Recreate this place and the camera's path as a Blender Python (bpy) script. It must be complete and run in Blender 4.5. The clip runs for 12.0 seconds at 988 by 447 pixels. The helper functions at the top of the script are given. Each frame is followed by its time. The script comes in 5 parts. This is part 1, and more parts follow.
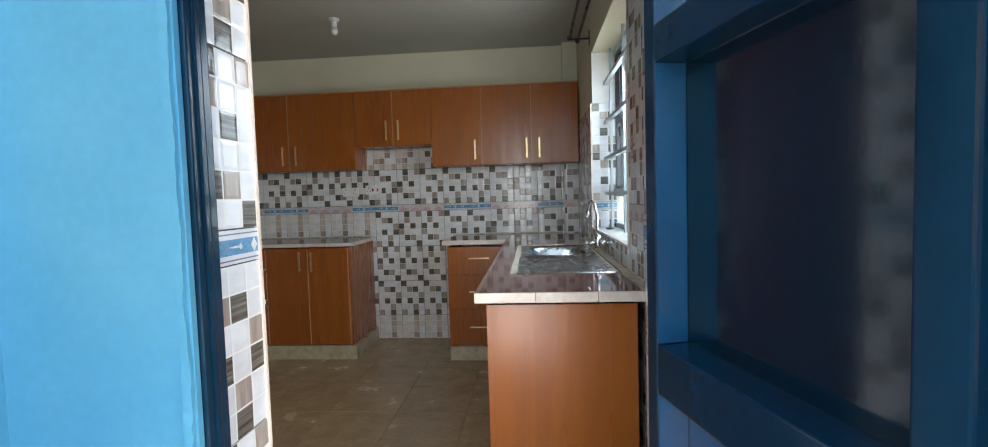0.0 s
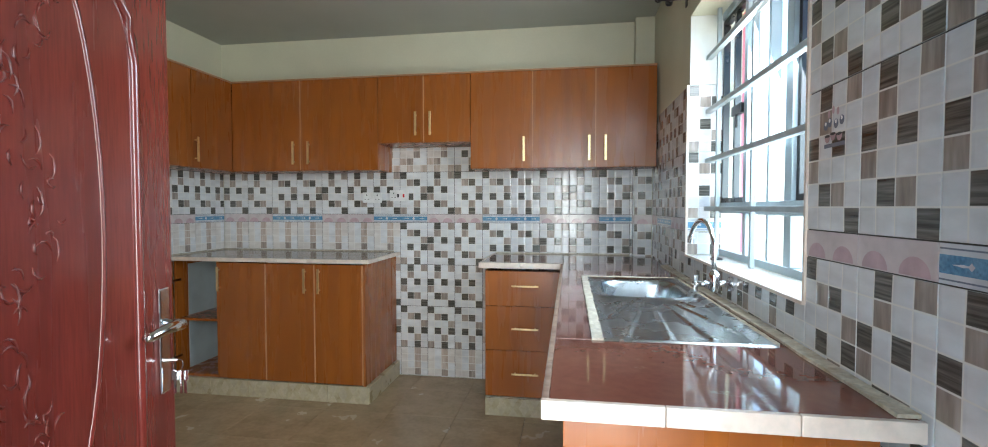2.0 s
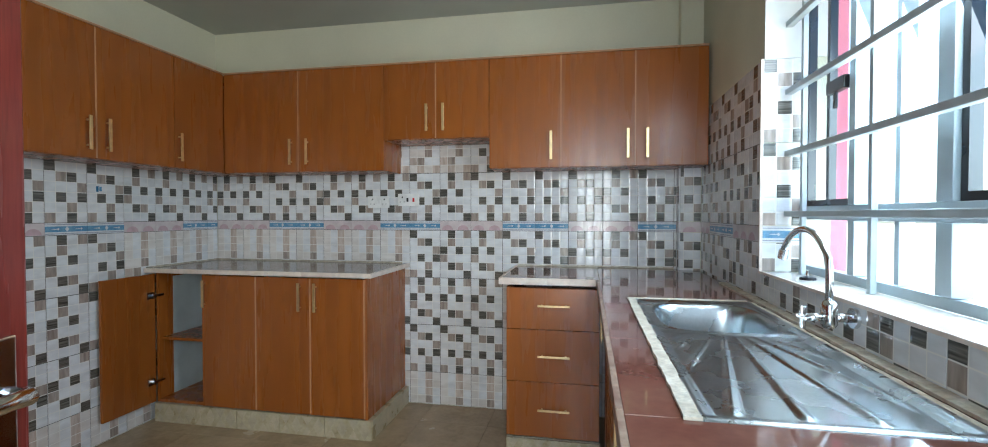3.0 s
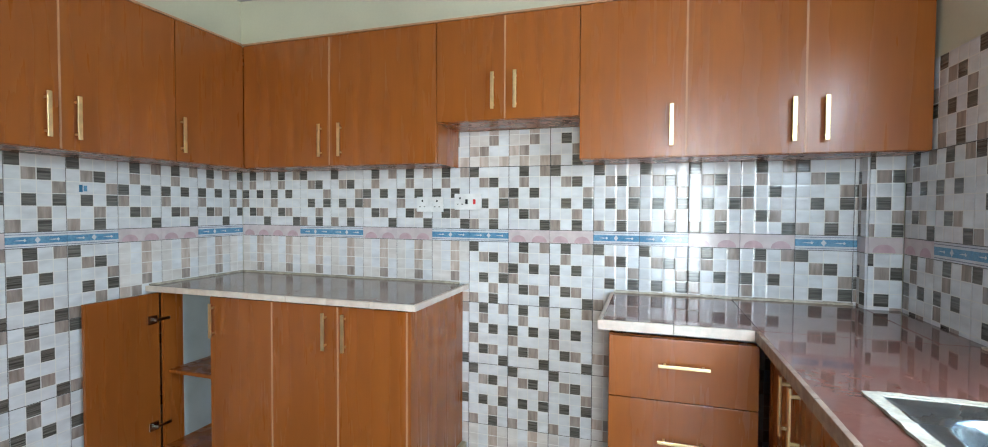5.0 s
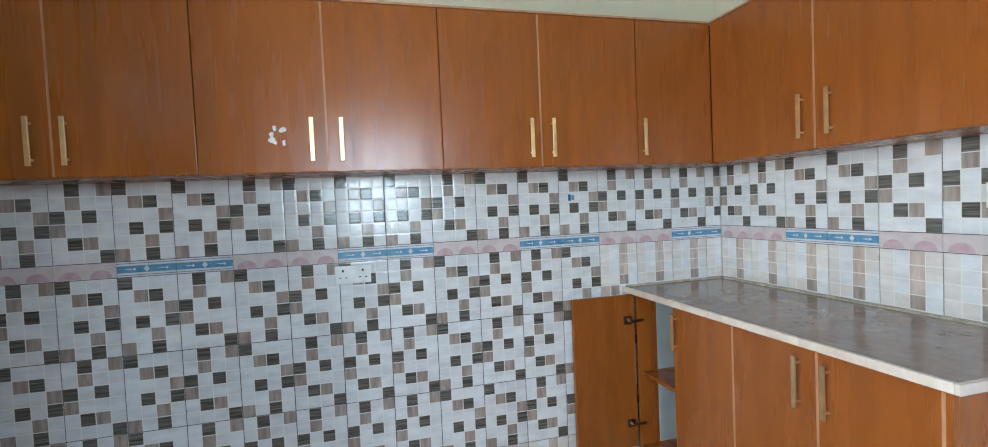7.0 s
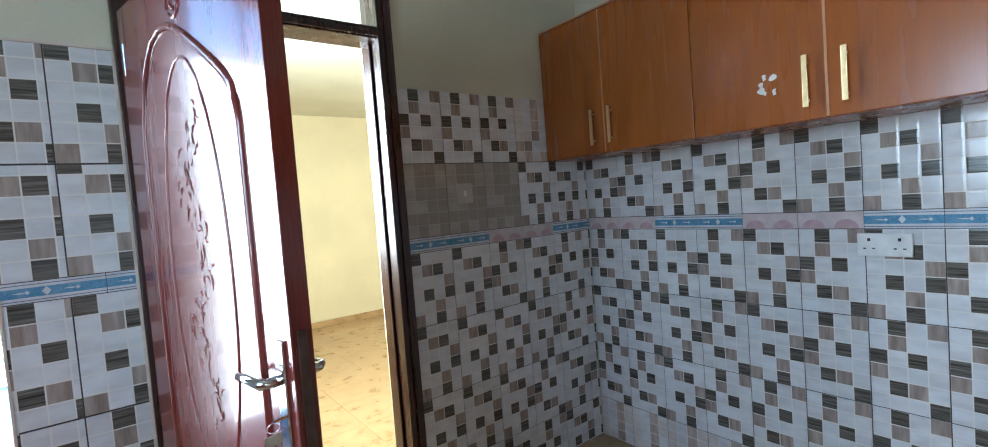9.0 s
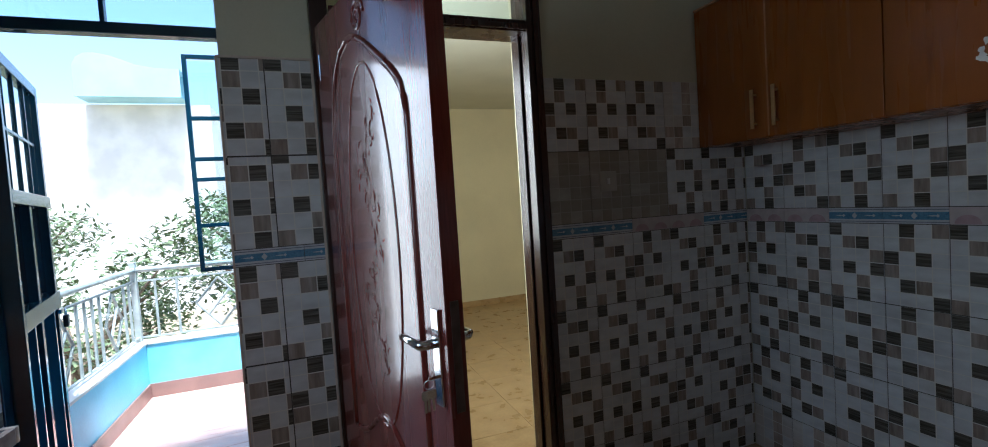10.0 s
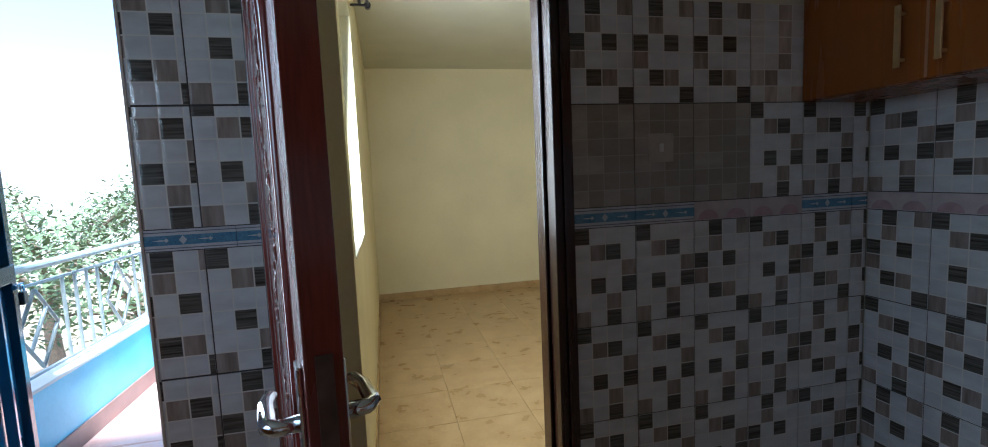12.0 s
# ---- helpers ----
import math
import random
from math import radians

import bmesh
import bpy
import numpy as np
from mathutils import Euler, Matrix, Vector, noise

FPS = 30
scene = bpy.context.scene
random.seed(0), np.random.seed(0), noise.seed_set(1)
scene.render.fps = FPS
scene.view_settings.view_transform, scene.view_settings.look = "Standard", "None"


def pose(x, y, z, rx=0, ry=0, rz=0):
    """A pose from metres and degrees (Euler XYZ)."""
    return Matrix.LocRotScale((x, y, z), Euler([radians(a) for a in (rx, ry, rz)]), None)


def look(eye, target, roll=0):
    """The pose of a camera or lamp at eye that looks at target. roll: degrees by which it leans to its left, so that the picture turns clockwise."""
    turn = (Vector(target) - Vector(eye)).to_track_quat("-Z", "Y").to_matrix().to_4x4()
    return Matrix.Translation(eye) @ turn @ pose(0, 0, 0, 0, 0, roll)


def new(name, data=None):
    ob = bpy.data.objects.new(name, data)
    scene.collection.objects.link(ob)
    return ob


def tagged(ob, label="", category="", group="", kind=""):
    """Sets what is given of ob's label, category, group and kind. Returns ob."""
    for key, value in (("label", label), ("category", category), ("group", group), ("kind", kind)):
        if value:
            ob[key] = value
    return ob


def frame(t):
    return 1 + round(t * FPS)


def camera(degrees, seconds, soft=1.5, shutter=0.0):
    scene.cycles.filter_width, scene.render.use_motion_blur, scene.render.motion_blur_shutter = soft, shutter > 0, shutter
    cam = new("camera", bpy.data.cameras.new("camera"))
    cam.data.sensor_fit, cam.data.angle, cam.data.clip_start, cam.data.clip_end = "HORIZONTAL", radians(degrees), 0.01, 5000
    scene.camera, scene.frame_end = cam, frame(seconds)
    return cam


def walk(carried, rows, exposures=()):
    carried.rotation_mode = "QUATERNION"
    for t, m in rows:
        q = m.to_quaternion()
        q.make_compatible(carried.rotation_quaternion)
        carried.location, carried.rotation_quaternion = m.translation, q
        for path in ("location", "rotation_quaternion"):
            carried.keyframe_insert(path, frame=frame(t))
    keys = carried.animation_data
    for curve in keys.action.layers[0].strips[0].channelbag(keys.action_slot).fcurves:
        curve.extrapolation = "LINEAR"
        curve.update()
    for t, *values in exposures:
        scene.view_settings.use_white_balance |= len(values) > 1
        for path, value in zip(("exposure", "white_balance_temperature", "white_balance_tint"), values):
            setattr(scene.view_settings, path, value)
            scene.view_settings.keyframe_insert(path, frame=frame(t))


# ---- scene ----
cam = camera(90.9, 12.0, soft=1.0)
PATH = [
    (0, (0.653, 0.691, 1.208), (0.494, 2.682, 1.099), -1.7),
    (0.5, (0.6, 0.911, 1.21), (0.418, 2.9, 1.095), -1.0),
    (0.8, (0.586, 1.0, 1.202), (0.389, 2.988, 1.107), -0.6),
    (1, (0.56, 1.089, 1.208), (0.356, 3.076, 1.104), -0.3),
    (1.2, (0.545, 1.136, 1.209), (0.339, 3.123, 1.119), 0.7),
    (1.5, (0.529, 1.272, 1.204), (0.282, 3.255, 1.121), -0.0),
    (2, (0.501, 1.448, 1.216), (0.195, 3.424, 1.149), -0.0),
    (2.5, (0.46, 1.634, 1.204), (0.12, 3.604, 1.146), -0.2),
    (3, (0.411, 1.858, 1.209), (0.034, 3.822, 1.17), -0.0),
    (3.2, (0.396, 1.916, 1.212), (0.007, 3.878, 1.18), 0.0),
    (4.8, (0.213, 2.55, 1.294), (-0.438, 4.439, 1.202), -0.1),
    (5, (0.146, 2.568, 1.264), (-0.467, 4.471, 1.204), 0.3),
    (5.5, (0.109, 2.718, 1.281), (-0.819, 4.487, 1.194), -0.5),
    (6, (0.115, 2.922, 1.297), (-1.359, 4.271, 1.215), -1.3),
    (6.5, (0.081, 2.946, 1.297), (-1.675, 3.9, 1.227), -2.0),
    (7, (0.033, 3.033, 1.315), (-1.901, 3.537, 1.244), -2.5),
    (7.2, (0.024, 3.094, 1.315), (-1.956, 3.365, 1.258), -3.0),
    (8.8, (-0.152, 3.438, 1.273), (-1.504, 1.965, 1.214), -5.3),
    (9, (-0.141, 3.447, 1.292), (-1.353, 1.859, 1.201), -4.4),
    (9.2, (-0.123, 3.454, 1.282), (-1.189, 1.764, 1.193), -4.4),
    (9.5, (-0.134, 3.48, 1.279), (-0.961, 1.661, 1.188), -4.0),
    (10, (-0.123, 3.487, 1.282), (-0.823, 1.616, 1.19), -3.7),
    (10.5, (-0.147, 3.48, 1.273), (-0.795, 1.591, 1.164), -3.1),
    (11, (-0.256, 3.391, 1.257), (-0.904, 1.504, 1.124), -2.6),
    (11.5, (-0.393, 3.176, 1.275), (-0.976, 1.272, 1.094), -2.2),
    (12, (-0.498, 3.038, 1.272), (-0.934, 1.096, 1.078), -2.5),
]
walk(cam, [(t, look(eye, target, roll)) for t, eye, target, roll in PATH],
     exposures=[(0.0, 2.3, 6150, 8), (0.6, 2.45, 6100, 7), (1.5, 2.95, 6050, 6), (2.4, 3.25, 5850, 4), (3.2, 3.05, 5750, 4), (5.0, 3.8, 5650, 3), (5.6, 3.95, 5600, 3), (7.2, 3.9, 5550, 3),
                (8.8, 3.8, 5200, 4), (9.1, 3.35, 5150, 4), (9.5, 1.65, 5350, 6), (11.4, 1.7, 5200, 6), (12.0, 2.05, 5100, 6)])

# ---- light ----
world = bpy.data.worlds.new("sky")
scene.world = world
world.use_nodes = True
wn = world.node_tree
bg = wn.nodes["Background"]
sky = wn.nodes.new("ShaderNodeTexSky")
sky.sky_type, sky.sun_disc = "NISHITA", False
sky.sun_elevation, sky.sun_rotation = radians(72), radians(-18)
sky.air_density, sky.dust_density = 1.0, 3.0
wn.links.new(sky.outputs[0], bg.inputs[0])
bg.inputs[1].default_value = 0.15


def sun(strength, angle, direction):
    data = bpy.data.lights.new("sun", "SUN")
    data.energy, data.angle, data.color = strength, radians(angle), (1.0, 0.96, 0.9)
    ob = new("sun", data)
    ob.matrix_world = look((0, 0, 8), direction)
    return ob


sun(4.6, 6.0, (0.8, -2.4, 0.0))


def window_light(name, m, w, h, power, colour=(0.9, 0.96, 1.0), spread=180):
    data = bpy.data.lights.new(name, "AREA")
    data.shape, data.size, data.size_y, data.energy, data.color = "RECTANGLE", w, h, power, colour
    data.spread = radians(spread)
    ob = new(name, data)
    ob.matrix_world = m
    return ob


window_light("kitchen_window_light", look((1.235, 3.16, 1.53), (0.235, 3.30, 1.17)), 0.75, 0.9, 3.7)
window_light("doorway_light", look((0.5, 1.34, 1.15), (-0.5, 4.3, 0.55)), 0.42, 1.6, 1.8, (1.0, 0.96, 0.9), 110)
window_light("bedroom_window_light", look((-0.405, 0.845, 1.55), (-1.6, 0.65, 1.45)), 0.78, 1.05, 11.0, (1.0, 0.96, 0.88))


# ---- materials ----
def mat(name, colour, rough=0.5, metal=0.0, vary=0.08, scale=6.0, stretch=(1, 1, 1), grain=0.0, grain_scale=60.0, bump=0.02,
        coat=0.0, second=None, rough_vary=0.1, per_object=0.0, stain=None, stain_at=0.62):
    m = bpy.data.materials.new(name)
    m.use_nodes = True
    t = m.node_tree
    n, ln = t.nodes, t.links
    b = n["Principled BSDF"]
    b.inputs["Metallic"].default_value = metal
    b.inputs["Coat Weight"].default_value = coat
    b.inputs["Coat Roughness"].default_value = 0.08
    co = n.new("ShaderNodeTexCoord")
    mp = n.new("ShaderNodeMapping")
    mp.inputs["Scale"].default_value = stretch
    info = n.new("ShaderNodeObjectInfo")
    off = n.new("ShaderNodeVectorMath")
    off.operation = "MULTIPLY_ADD"
    comb = n.new("ShaderNodeCombineXYZ")
    for k in range(3):
        ln.new(info.outputs["Random"], comb.inputs[k])
    ln.new(comb.outputs[0], off.inputs[0])
    off.inputs[1].default_value = (7, 11, 5)
    ln.new(co.outputs["Object"], off.inputs[2])
    ln.new(off.outputs[0], mp.inputs[0])
    big = n.new("ShaderNodeTexNoise")
    big.inputs["Scale"].default_value, big.inputs["Detail"].default_value = scale, 4
    ln.new(mp.outputs[0], big.inputs[0])
    fine = n.new("ShaderNodeTexNoise")
    fine.inputs["Scale"].default_value, fine.inputs["Detail"].default_value = grain_scale, 5
    ln.new(mp.outputs[0], fine.inputs[0])
    mix = n.new("ShaderNodeMix")
    mix.data_type = "RGBA"
    c2 = second or tuple(c * (1 - 2.2 * vary) for c in colour)
    mix.inputs[6].default_value, mix.inputs[7].default_value = (*colour, 1), (*c2, 1)
    ramp = n.new("ShaderNodeMapRange")
    ramp.inputs[1].default_value, ramp.inputs[2].default_value = 0.35, 0.65
    ln.new(big.outputs[0], ramp.inputs[0])
    ln.new(ramp.outputs[0], mix.inputs[0])
    out = mix.outputs[2]
    if grain:
        g = n.new("ShaderNodeMix")
        g.data_type, g.blend_type = "RGBA", "MULTIPLY"
        gr = n.new("ShaderNodeMapRange")
        gr.inputs[1].default_value, gr.inputs[2].default_value, gr.inputs[3].default_value, gr.inputs[4].default_value = 0.3, 0.7, 1 - grain, 1 + 0.4 * grain
        ln.new(fine.outputs[0], gr.inputs[0])
        g.inputs[0].default_value = 1
        ln.new(out, g.inputs[6])
        ln.new(gr.outputs[0], g.inputs[7])
        out = g.outputs[2]
    if per_object:
        hs = n.new("ShaderNodeHueSaturation")
        pr = n.new("ShaderNodeMapRange")
        pr.inputs[3].default_value, pr.inputs[4].default_value = 1 - per_object, 1 + per_object
        ln.new(info.outputs["Random"], pr.inputs[0])
        ln.new(pr.outputs[0], hs.inputs["Value"])
        ln.new(out, hs.inputs["Color"])
        out = hs.outputs[0]
    if stain:
        sn = n.new("ShaderNodeTexNoise")
        sn.inputs["Scale"].default_value, sn.inputs["Detail"].default_value, sn.inputs["Roughness"].default_value = scale * 2.3, 8, 0.7
        ln.new(off.outputs[0], sn.inputs[0])
        sr = n.new("ShaderNodeMapRange")
        sr.inputs[1].default_value, sr.inputs[2].default_value = stain_at, stain_at + 0.08
        ln.new(sn.outputs[0], sr.inputs[0])
        sm = n.new("ShaderNodeMix")
        sm.data_type = "RGBA"
        ln.new(sr.outputs[0], sm.inputs[0])
        ln.new(out, sm.inputs[6])
        sm.inputs[7].default_value = (*stain, 1)
        out = sm.outputs[2]
    ln.new(out, b.inputs["Base Color"])
    rr = n.new("ShaderNodeMapRange")
    rr.inputs[3].default_value, rr.inputs[4].default_value = max(rough - rough_vary, 0.02), min(rough + rough_vary, 1)
    ln.new(big.outputs[0], rr.inputs[0])
    ln.new(rr.outputs[0], b.inputs["Roughness"])
    if bump:
        bp = n.new("ShaderNodeBump")
        bp.inputs["Strength"].default_value, bp.inputs["Distance"].default_value = min(bump * 10, 1), 0.001
        ln.new(fine.outputs[0], bp.inputs["Height"])
        ln.new(bp.outputs[0], b.inputs["Normal"])
    return m


def glaze(name, colour, second, streak=0.0, rough=0.14, edge=(0.72, 0.70, 0.65), stretch=None):
    """Glazed wall tile: small squares of 50 mm pressed into the glaze, with soft streaks and a pale line round each."""
    m = mat(name, colour, rough, vary=0.05, scale=9, grain=0.10 + streak, grain_scale=14, stretch=stretch or (1, 1, 2.5),
            second=second, bump=0, rough_vary=0.05, per_object=0.05)
    t = m.node_tree
    n, ln = t.nodes, t.links
    b = n["Principled BSDF"]
    co = next(x for x in n if x.bl_idname == "ShaderNodeTexCoord")
    wrap = n.new("ShaderNodeVectorMath")
    wrap.operation = "WRAP"
    wrap.inputs[1].default_value = (0.025, 0.025, 0.025)
    wrap.inputs[2].default_value = (-0.025, -0.025, -0.025)
    shift = n.new("ShaderNodeVectorMath")
    shift.operation = "ADD"
    shift.inputs[1].default_value = (0.025, 0.0, 0.025)
    ln.new(co.outputs["Object"], shift.inputs[0])
    ln.new(shift.outputs[0], wrap.inputs[0])
    ab = n.new("ShaderNodeVectorMath")
    ab.operation = "ABSOLUTE"
    ln.new(wrap.outputs[0], ab.inputs[0])
    sep = n.new("ShaderNodeSeparateXYZ")
    ln.new(ab.outputs[0], sep.inputs[0])
    mx = n.new("ShaderNodeMath")
    mx.operation = "MAXIMUM"
    ln.new(sep.outputs[0], mx.inputs[0])
    ln.new(sep.outputs[2], mx.inputs[1])
    line = n.new("ShaderNodeMapRange")
    line.inputs[1].default_value, line.inputs[2].default_value = 0.0228, 0.0240
    ln.new(mx.outputs[0], line.inputs[0])
    lined = n.new("ShaderNodeMix")
    lined.data_type = "RGBA"
    ln.new(line.outputs[0], lined.inputs[0])
    ln.new(b.inputs["Base Color"].links[0].from_socket, lined.inputs[6])
    lined.inputs[7].default_value = (*edge, 1)
    ln.new(lined.outputs[2], b.inputs["Base Color"])
    mr = n.new("ShaderNodeMapRange")
    mr.inputs[1].default_value, mr.inputs[2].default_value, mr.inputs[3].default_value, mr.inputs[4].default_value = 0.018, 0.0247, 1, 0
    ln.new(mx.outputs[0], mr.inputs[0])
    noise_node = n.new("ShaderNodeTexNoise")
    noise_node.inputs["Scale"].default_value = 55
    ln.new(co.outputs["Object"], noise_node.inputs[0])
    add = n.new("ShaderNodeMath")
    add.operation = "MULTIPLY_ADD"
    add.inputs[1].default_value = 0.5
    ln.new(noise_node.outputs[0], add.inputs[0])
    ln.new(mr.outputs[0], add.inputs[2])
    bp = n.new("ShaderNodeBump")
    bp.inputs["Strength"].default_value, bp.inputs["Distance"].default_value = 0.5, 0.0012
    ln.new(add.outputs[0], bp.inputs["Height"])
    ln.new(bp.outputs[0], b.inputs["Normal"])
    return m


TILE_W = glaze("tile_white_glaze", (0.70, 0.71, 0.72), (0.60, 0.60, 0.61))
TILE_D = glaze("tile_dark_square", (0.165, 0.155, 0.135), (0.095, 0.088, 0.075), streak=0.6, stretch=(0.6, 0.6, 16))
TILE_M = glaze("tile_tan_square", (0.38, 0.325, 0.285), (0.29, 0.235, 0.20), streak=0.2, stretch=(5, 5, 0.8))
TILE_C1 = glaze("tile_cream_glaze", (0.68, 0.65, 0.62), (0.60, 0.55, 0.51))
TILE_C2 = glaze("tile_sand_square", (0.56, 0.47, 0.41), (0.45, 0.36, 0.30), streak=0.12, stretch=(4, 4, 0.8))
TILE_G = glaze("tile_faded_glaze", (0.44, 0.40, 0.34), (0.38, 0.34, 0.29), edge=(0.47, 0.43, 0.37))
TILE_G2 = glaze("tile_faded_square", (0.33, 0.30, 0.25), (0.30, 0.27, 0.22), edge=(0.42, 0.38, 0.32))
BAND_WHITE = mat("border_white", (0.62, 0.64, 0.68), 0.15, bump=0, scale=20)
BAND_BLUE = mat("border_blue", (0.10, 0.25, 0.42), 0.15, bump=0, scale=30, second=(0.16, 0.32, 0.48), grain=0.3, grain_scale=200)
BAND_LINE = mat("border_grey_line", (0.18, 0.20, 0.25), 0.2, bump=0)
BAND_PALE = mat("border_pale_pink", (0.60, 0.52, 0.52), 0.15, bump=0, scale=20)
BAND_PINK = mat("border_pink", (0.52, 0.37, 0.39), 0.15, bump=0, scale=30)
GROUT = mat("grout", (0.06, 0.055, 0.05), 0.9, scale=15, bump=0.05)
WOOD = mat("red_brown_veneer", (0.29, 0.086, 0.012), 0.27, vary=0.12, scale=3, stretch=(6, 6, 0.5), grain=0.05, grain_scale=30, bump=0.002, second=(0.25, 0.072, 0.010), per_object=0.05)
WOOD_EDGE = mat("veneer_edge", (0.50, 0.26, 0.13), 0.4, stretch=(6, 6, 0.5), grain=0.15, bump=0.01)
CARCASS = mat("grey_melamine", (0.50, 0.58, 0.60), 0.5, bump=0.005)
GOLD = mat("brass_gold", (0.90, 0.70, 0.36), 0.38, metal=1.0, bump=0.005, scale=30)
CREAM = mat("cream_wall_paint", (0.62, 0.60, 0.46), 0.55, vary=0.03, scale=3, grain=0.03, grain_scale=90, bump=0.03)
YELLOW = mat("yellow_wall_paint", (0.74, 0.66, 0.42), 0.5, vary=0.04, scale=2, grain=0.03, bump=0.03)
CEIL = mat("ceiling_paint", (0.44, 0.45, 0.39), 0.8, vary=0.03, scale=2, bump=0.02)
WHITE = mat("white_paint", (0.75, 0.75, 0.72), 0.4, vary=0.05, scale=8, bump=0.02)
CYAN = mat("cyan_wall_paint", (0.17, 0.52, 0.70), 0.45, vary=0.04, scale=4, grain=0.05, bump=0.04, second=(0.21, 0.58, 0.74))
# Cyan made paler to put haze and glare on the distant canopy.
CANOPY = mat("hazy_cyan_paint", (0.34, 0.60, 0.68), 0.6, vary=0.05, scale=1, bump=0.02)
PINK = mat("pink_wall_paint", (0.72, 0.22, 0.28), 0.6, scale=5, bump=0.04)
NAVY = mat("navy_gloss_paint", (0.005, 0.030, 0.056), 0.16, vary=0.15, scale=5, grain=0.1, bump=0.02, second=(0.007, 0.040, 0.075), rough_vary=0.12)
# Lighter than the navy; on the stile return it stands for sky light.
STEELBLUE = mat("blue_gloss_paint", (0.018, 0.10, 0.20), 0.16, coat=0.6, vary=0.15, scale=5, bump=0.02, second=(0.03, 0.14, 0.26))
MAROON = mat("varnished_door_wood", (0.17, 0.027, 0.020), 0.26, vary=0.2, scale=3, stretch=(5, 5, 0.4), grain=0.22, grain_scale=40, bump=0.012, coat=0.5, second=(0.12, 0.019, 0.014))
DARKWOOD = mat("dark_frame_wood", (0.045, 0.014, 0.011), 0.28, vary=0.2, scale=3, stretch=(5, 5, 0.4), grain=0.3, bump=0.02, coat=0.2)
LOCK = mat("tarnished_brown_steel", (0.16, 0.11, 0.09), 0.4, metal=0.7, vary=0.2, scale=20, bump=0.02)
AGED = mat("aged_plastic", (0.46, 0.42, 0.36), 0.4, bump=0, scale=20)
CHROME = mat("chrome", (0.78, 0.79, 0.80), 0.12, metal=1.0, bump=0, scale=20)
STEEL = mat("sink_steel", (0.50, 0.54, 0.55), 0.27, metal=1.0, vary=0.1, scale=8, grain=0.1, grain_scale=120, bump=0.008, rough_vary=0.12)
BLACK = mat("black_paint", (0.012, 0.012, 0.014), 0.3, bump=0.01)
GREYFRAME = mat("grey_blue_frame_paint", (0.42, 0.50, 0.54), 0.4, bump=0.02)
TOP = mat("brown_worktop_tile", (0.16, 0.062, 0.046), 0.055, vary=0.1, scale=5, grain=0.12, grain_scale=50, bump=0.004, second=(0.19, 0.085, 0.062), rough_vary=0.025, stain=(0.24, 0.16, 0.13), stain_at=0.64)
TOP2 = mat("grey_brown_worktop_tile", (0.21, 0.145, 0.11), 0.14, vary=0.2, scale=5, grain=0.2, grain_scale=40, bump=0.006, second=(0.27, 0.20, 0.16))
EDGE = mat("cream_edge_tile", (0.70, 0.62, 0.53), 0.4, vary=0.1, scale=15, grain=0.15, bump=0.05, second=(0.60, 0.49, 0.41))
MORTAR_PALE = mat("pale_tile_mortar", (0.66, 0.62, 0.51), 0.8, vary=0.2, scale=30, grain=0.3, grain_scale=120, bump=0.1, second=(0.46, 0.40, 0.30))
BARS = mat("pale_grey_bar_paint", (0.44, 0.50, 0.52), 0.35, vary=0.08, scale=12, bump=0.02)
# Mottled edge tile, with the shade of the run's west side in its colour.
EDGE_SHADED = mat("shaded_edge_tile", (0.42, 0.31, 0.23), 0.45, vary=0.3, scale=22, grain=0.3, bump=0.05, second=(0.24, 0.15, 0.11))
CEMENT = mat("mortar", (0.47, 0.42, 0.33), 0.85, vary=0.15, scale=25, grain=0.3, grain_scale=120, bump=0.1)
FLOOR = mat("brown_floor_tile", (0.30, 0.215, 0.12), 0.24, vary=0.2, scale=7, grain=0.12, grain_scale=40, bump=0.01, second=(0.38, 0.28, 0.165), per_object=0.04)
FLOOR2 = mat("ochre_floor_tile", (0.40, 0.26, 0.11), 0.3, vary=0.15, scale=9, grain=0.1, bump=0.01, second=(0.50, 0.34, 0.16))
KICK = mat("sand_plinth_tile", (0.36, 0.30, 0.18), 0.3, vary=0.15, scale=14, grain=0.15, bump=0.01, second=(0.46, 0.40, 0.27))
KICK_PALE = mat("pale_sand_triangle", (0.50, 0.43, 0.30), 0.3, vary=0.12, scale=14, grain=0.1, bump=0.01)
BALC = mat("red_brown_balcony_tile", (0.64, 0.37, 0.29), 0.3, vary=0.1, scale=3, stretch=(1, 8, 1), grain=0.2, bump=0.02, second=(0.66, 0.46, 0.40))
SKIRT = mat("brown_skirting", (0.25, 0.155, 0.135), 0.4, bump=0.01)
RAIL = mat("grey_green_rail_paint", (0.36, 0.40, 0.38), 0.35, vary=0.15, scale=12, bump=0.02)
SOCKET = mat("white_plastic", (0.78, 0.78, 0.76), 0.3, bump=0, scale=20)
RED = mat("red_switch", (0.6, 0.02, 0.02), 0.3, bump=0)
LEAF = mat("tree_leaf", (0.075, 0.115, 0.045), 0.6, vary=0.3, scale=3, second=(0.11, 0.14, 0.06), bump=0)
BARK = mat("bark", (0.16, 0.12, 0.08), 0.9, scale=10, grain=0.4, bump=0.1)
EARTH = mat("dry_ground", (0.30, 0.24, 0.16), 0.95, vary=0.2, scale=0.3, grain=0.2, grain_scale=4, bump=0.05)
PALE = mat("pale_plaster", (0.70, 0.68, 0.62), 0.7, scale=1, bump=0.02)


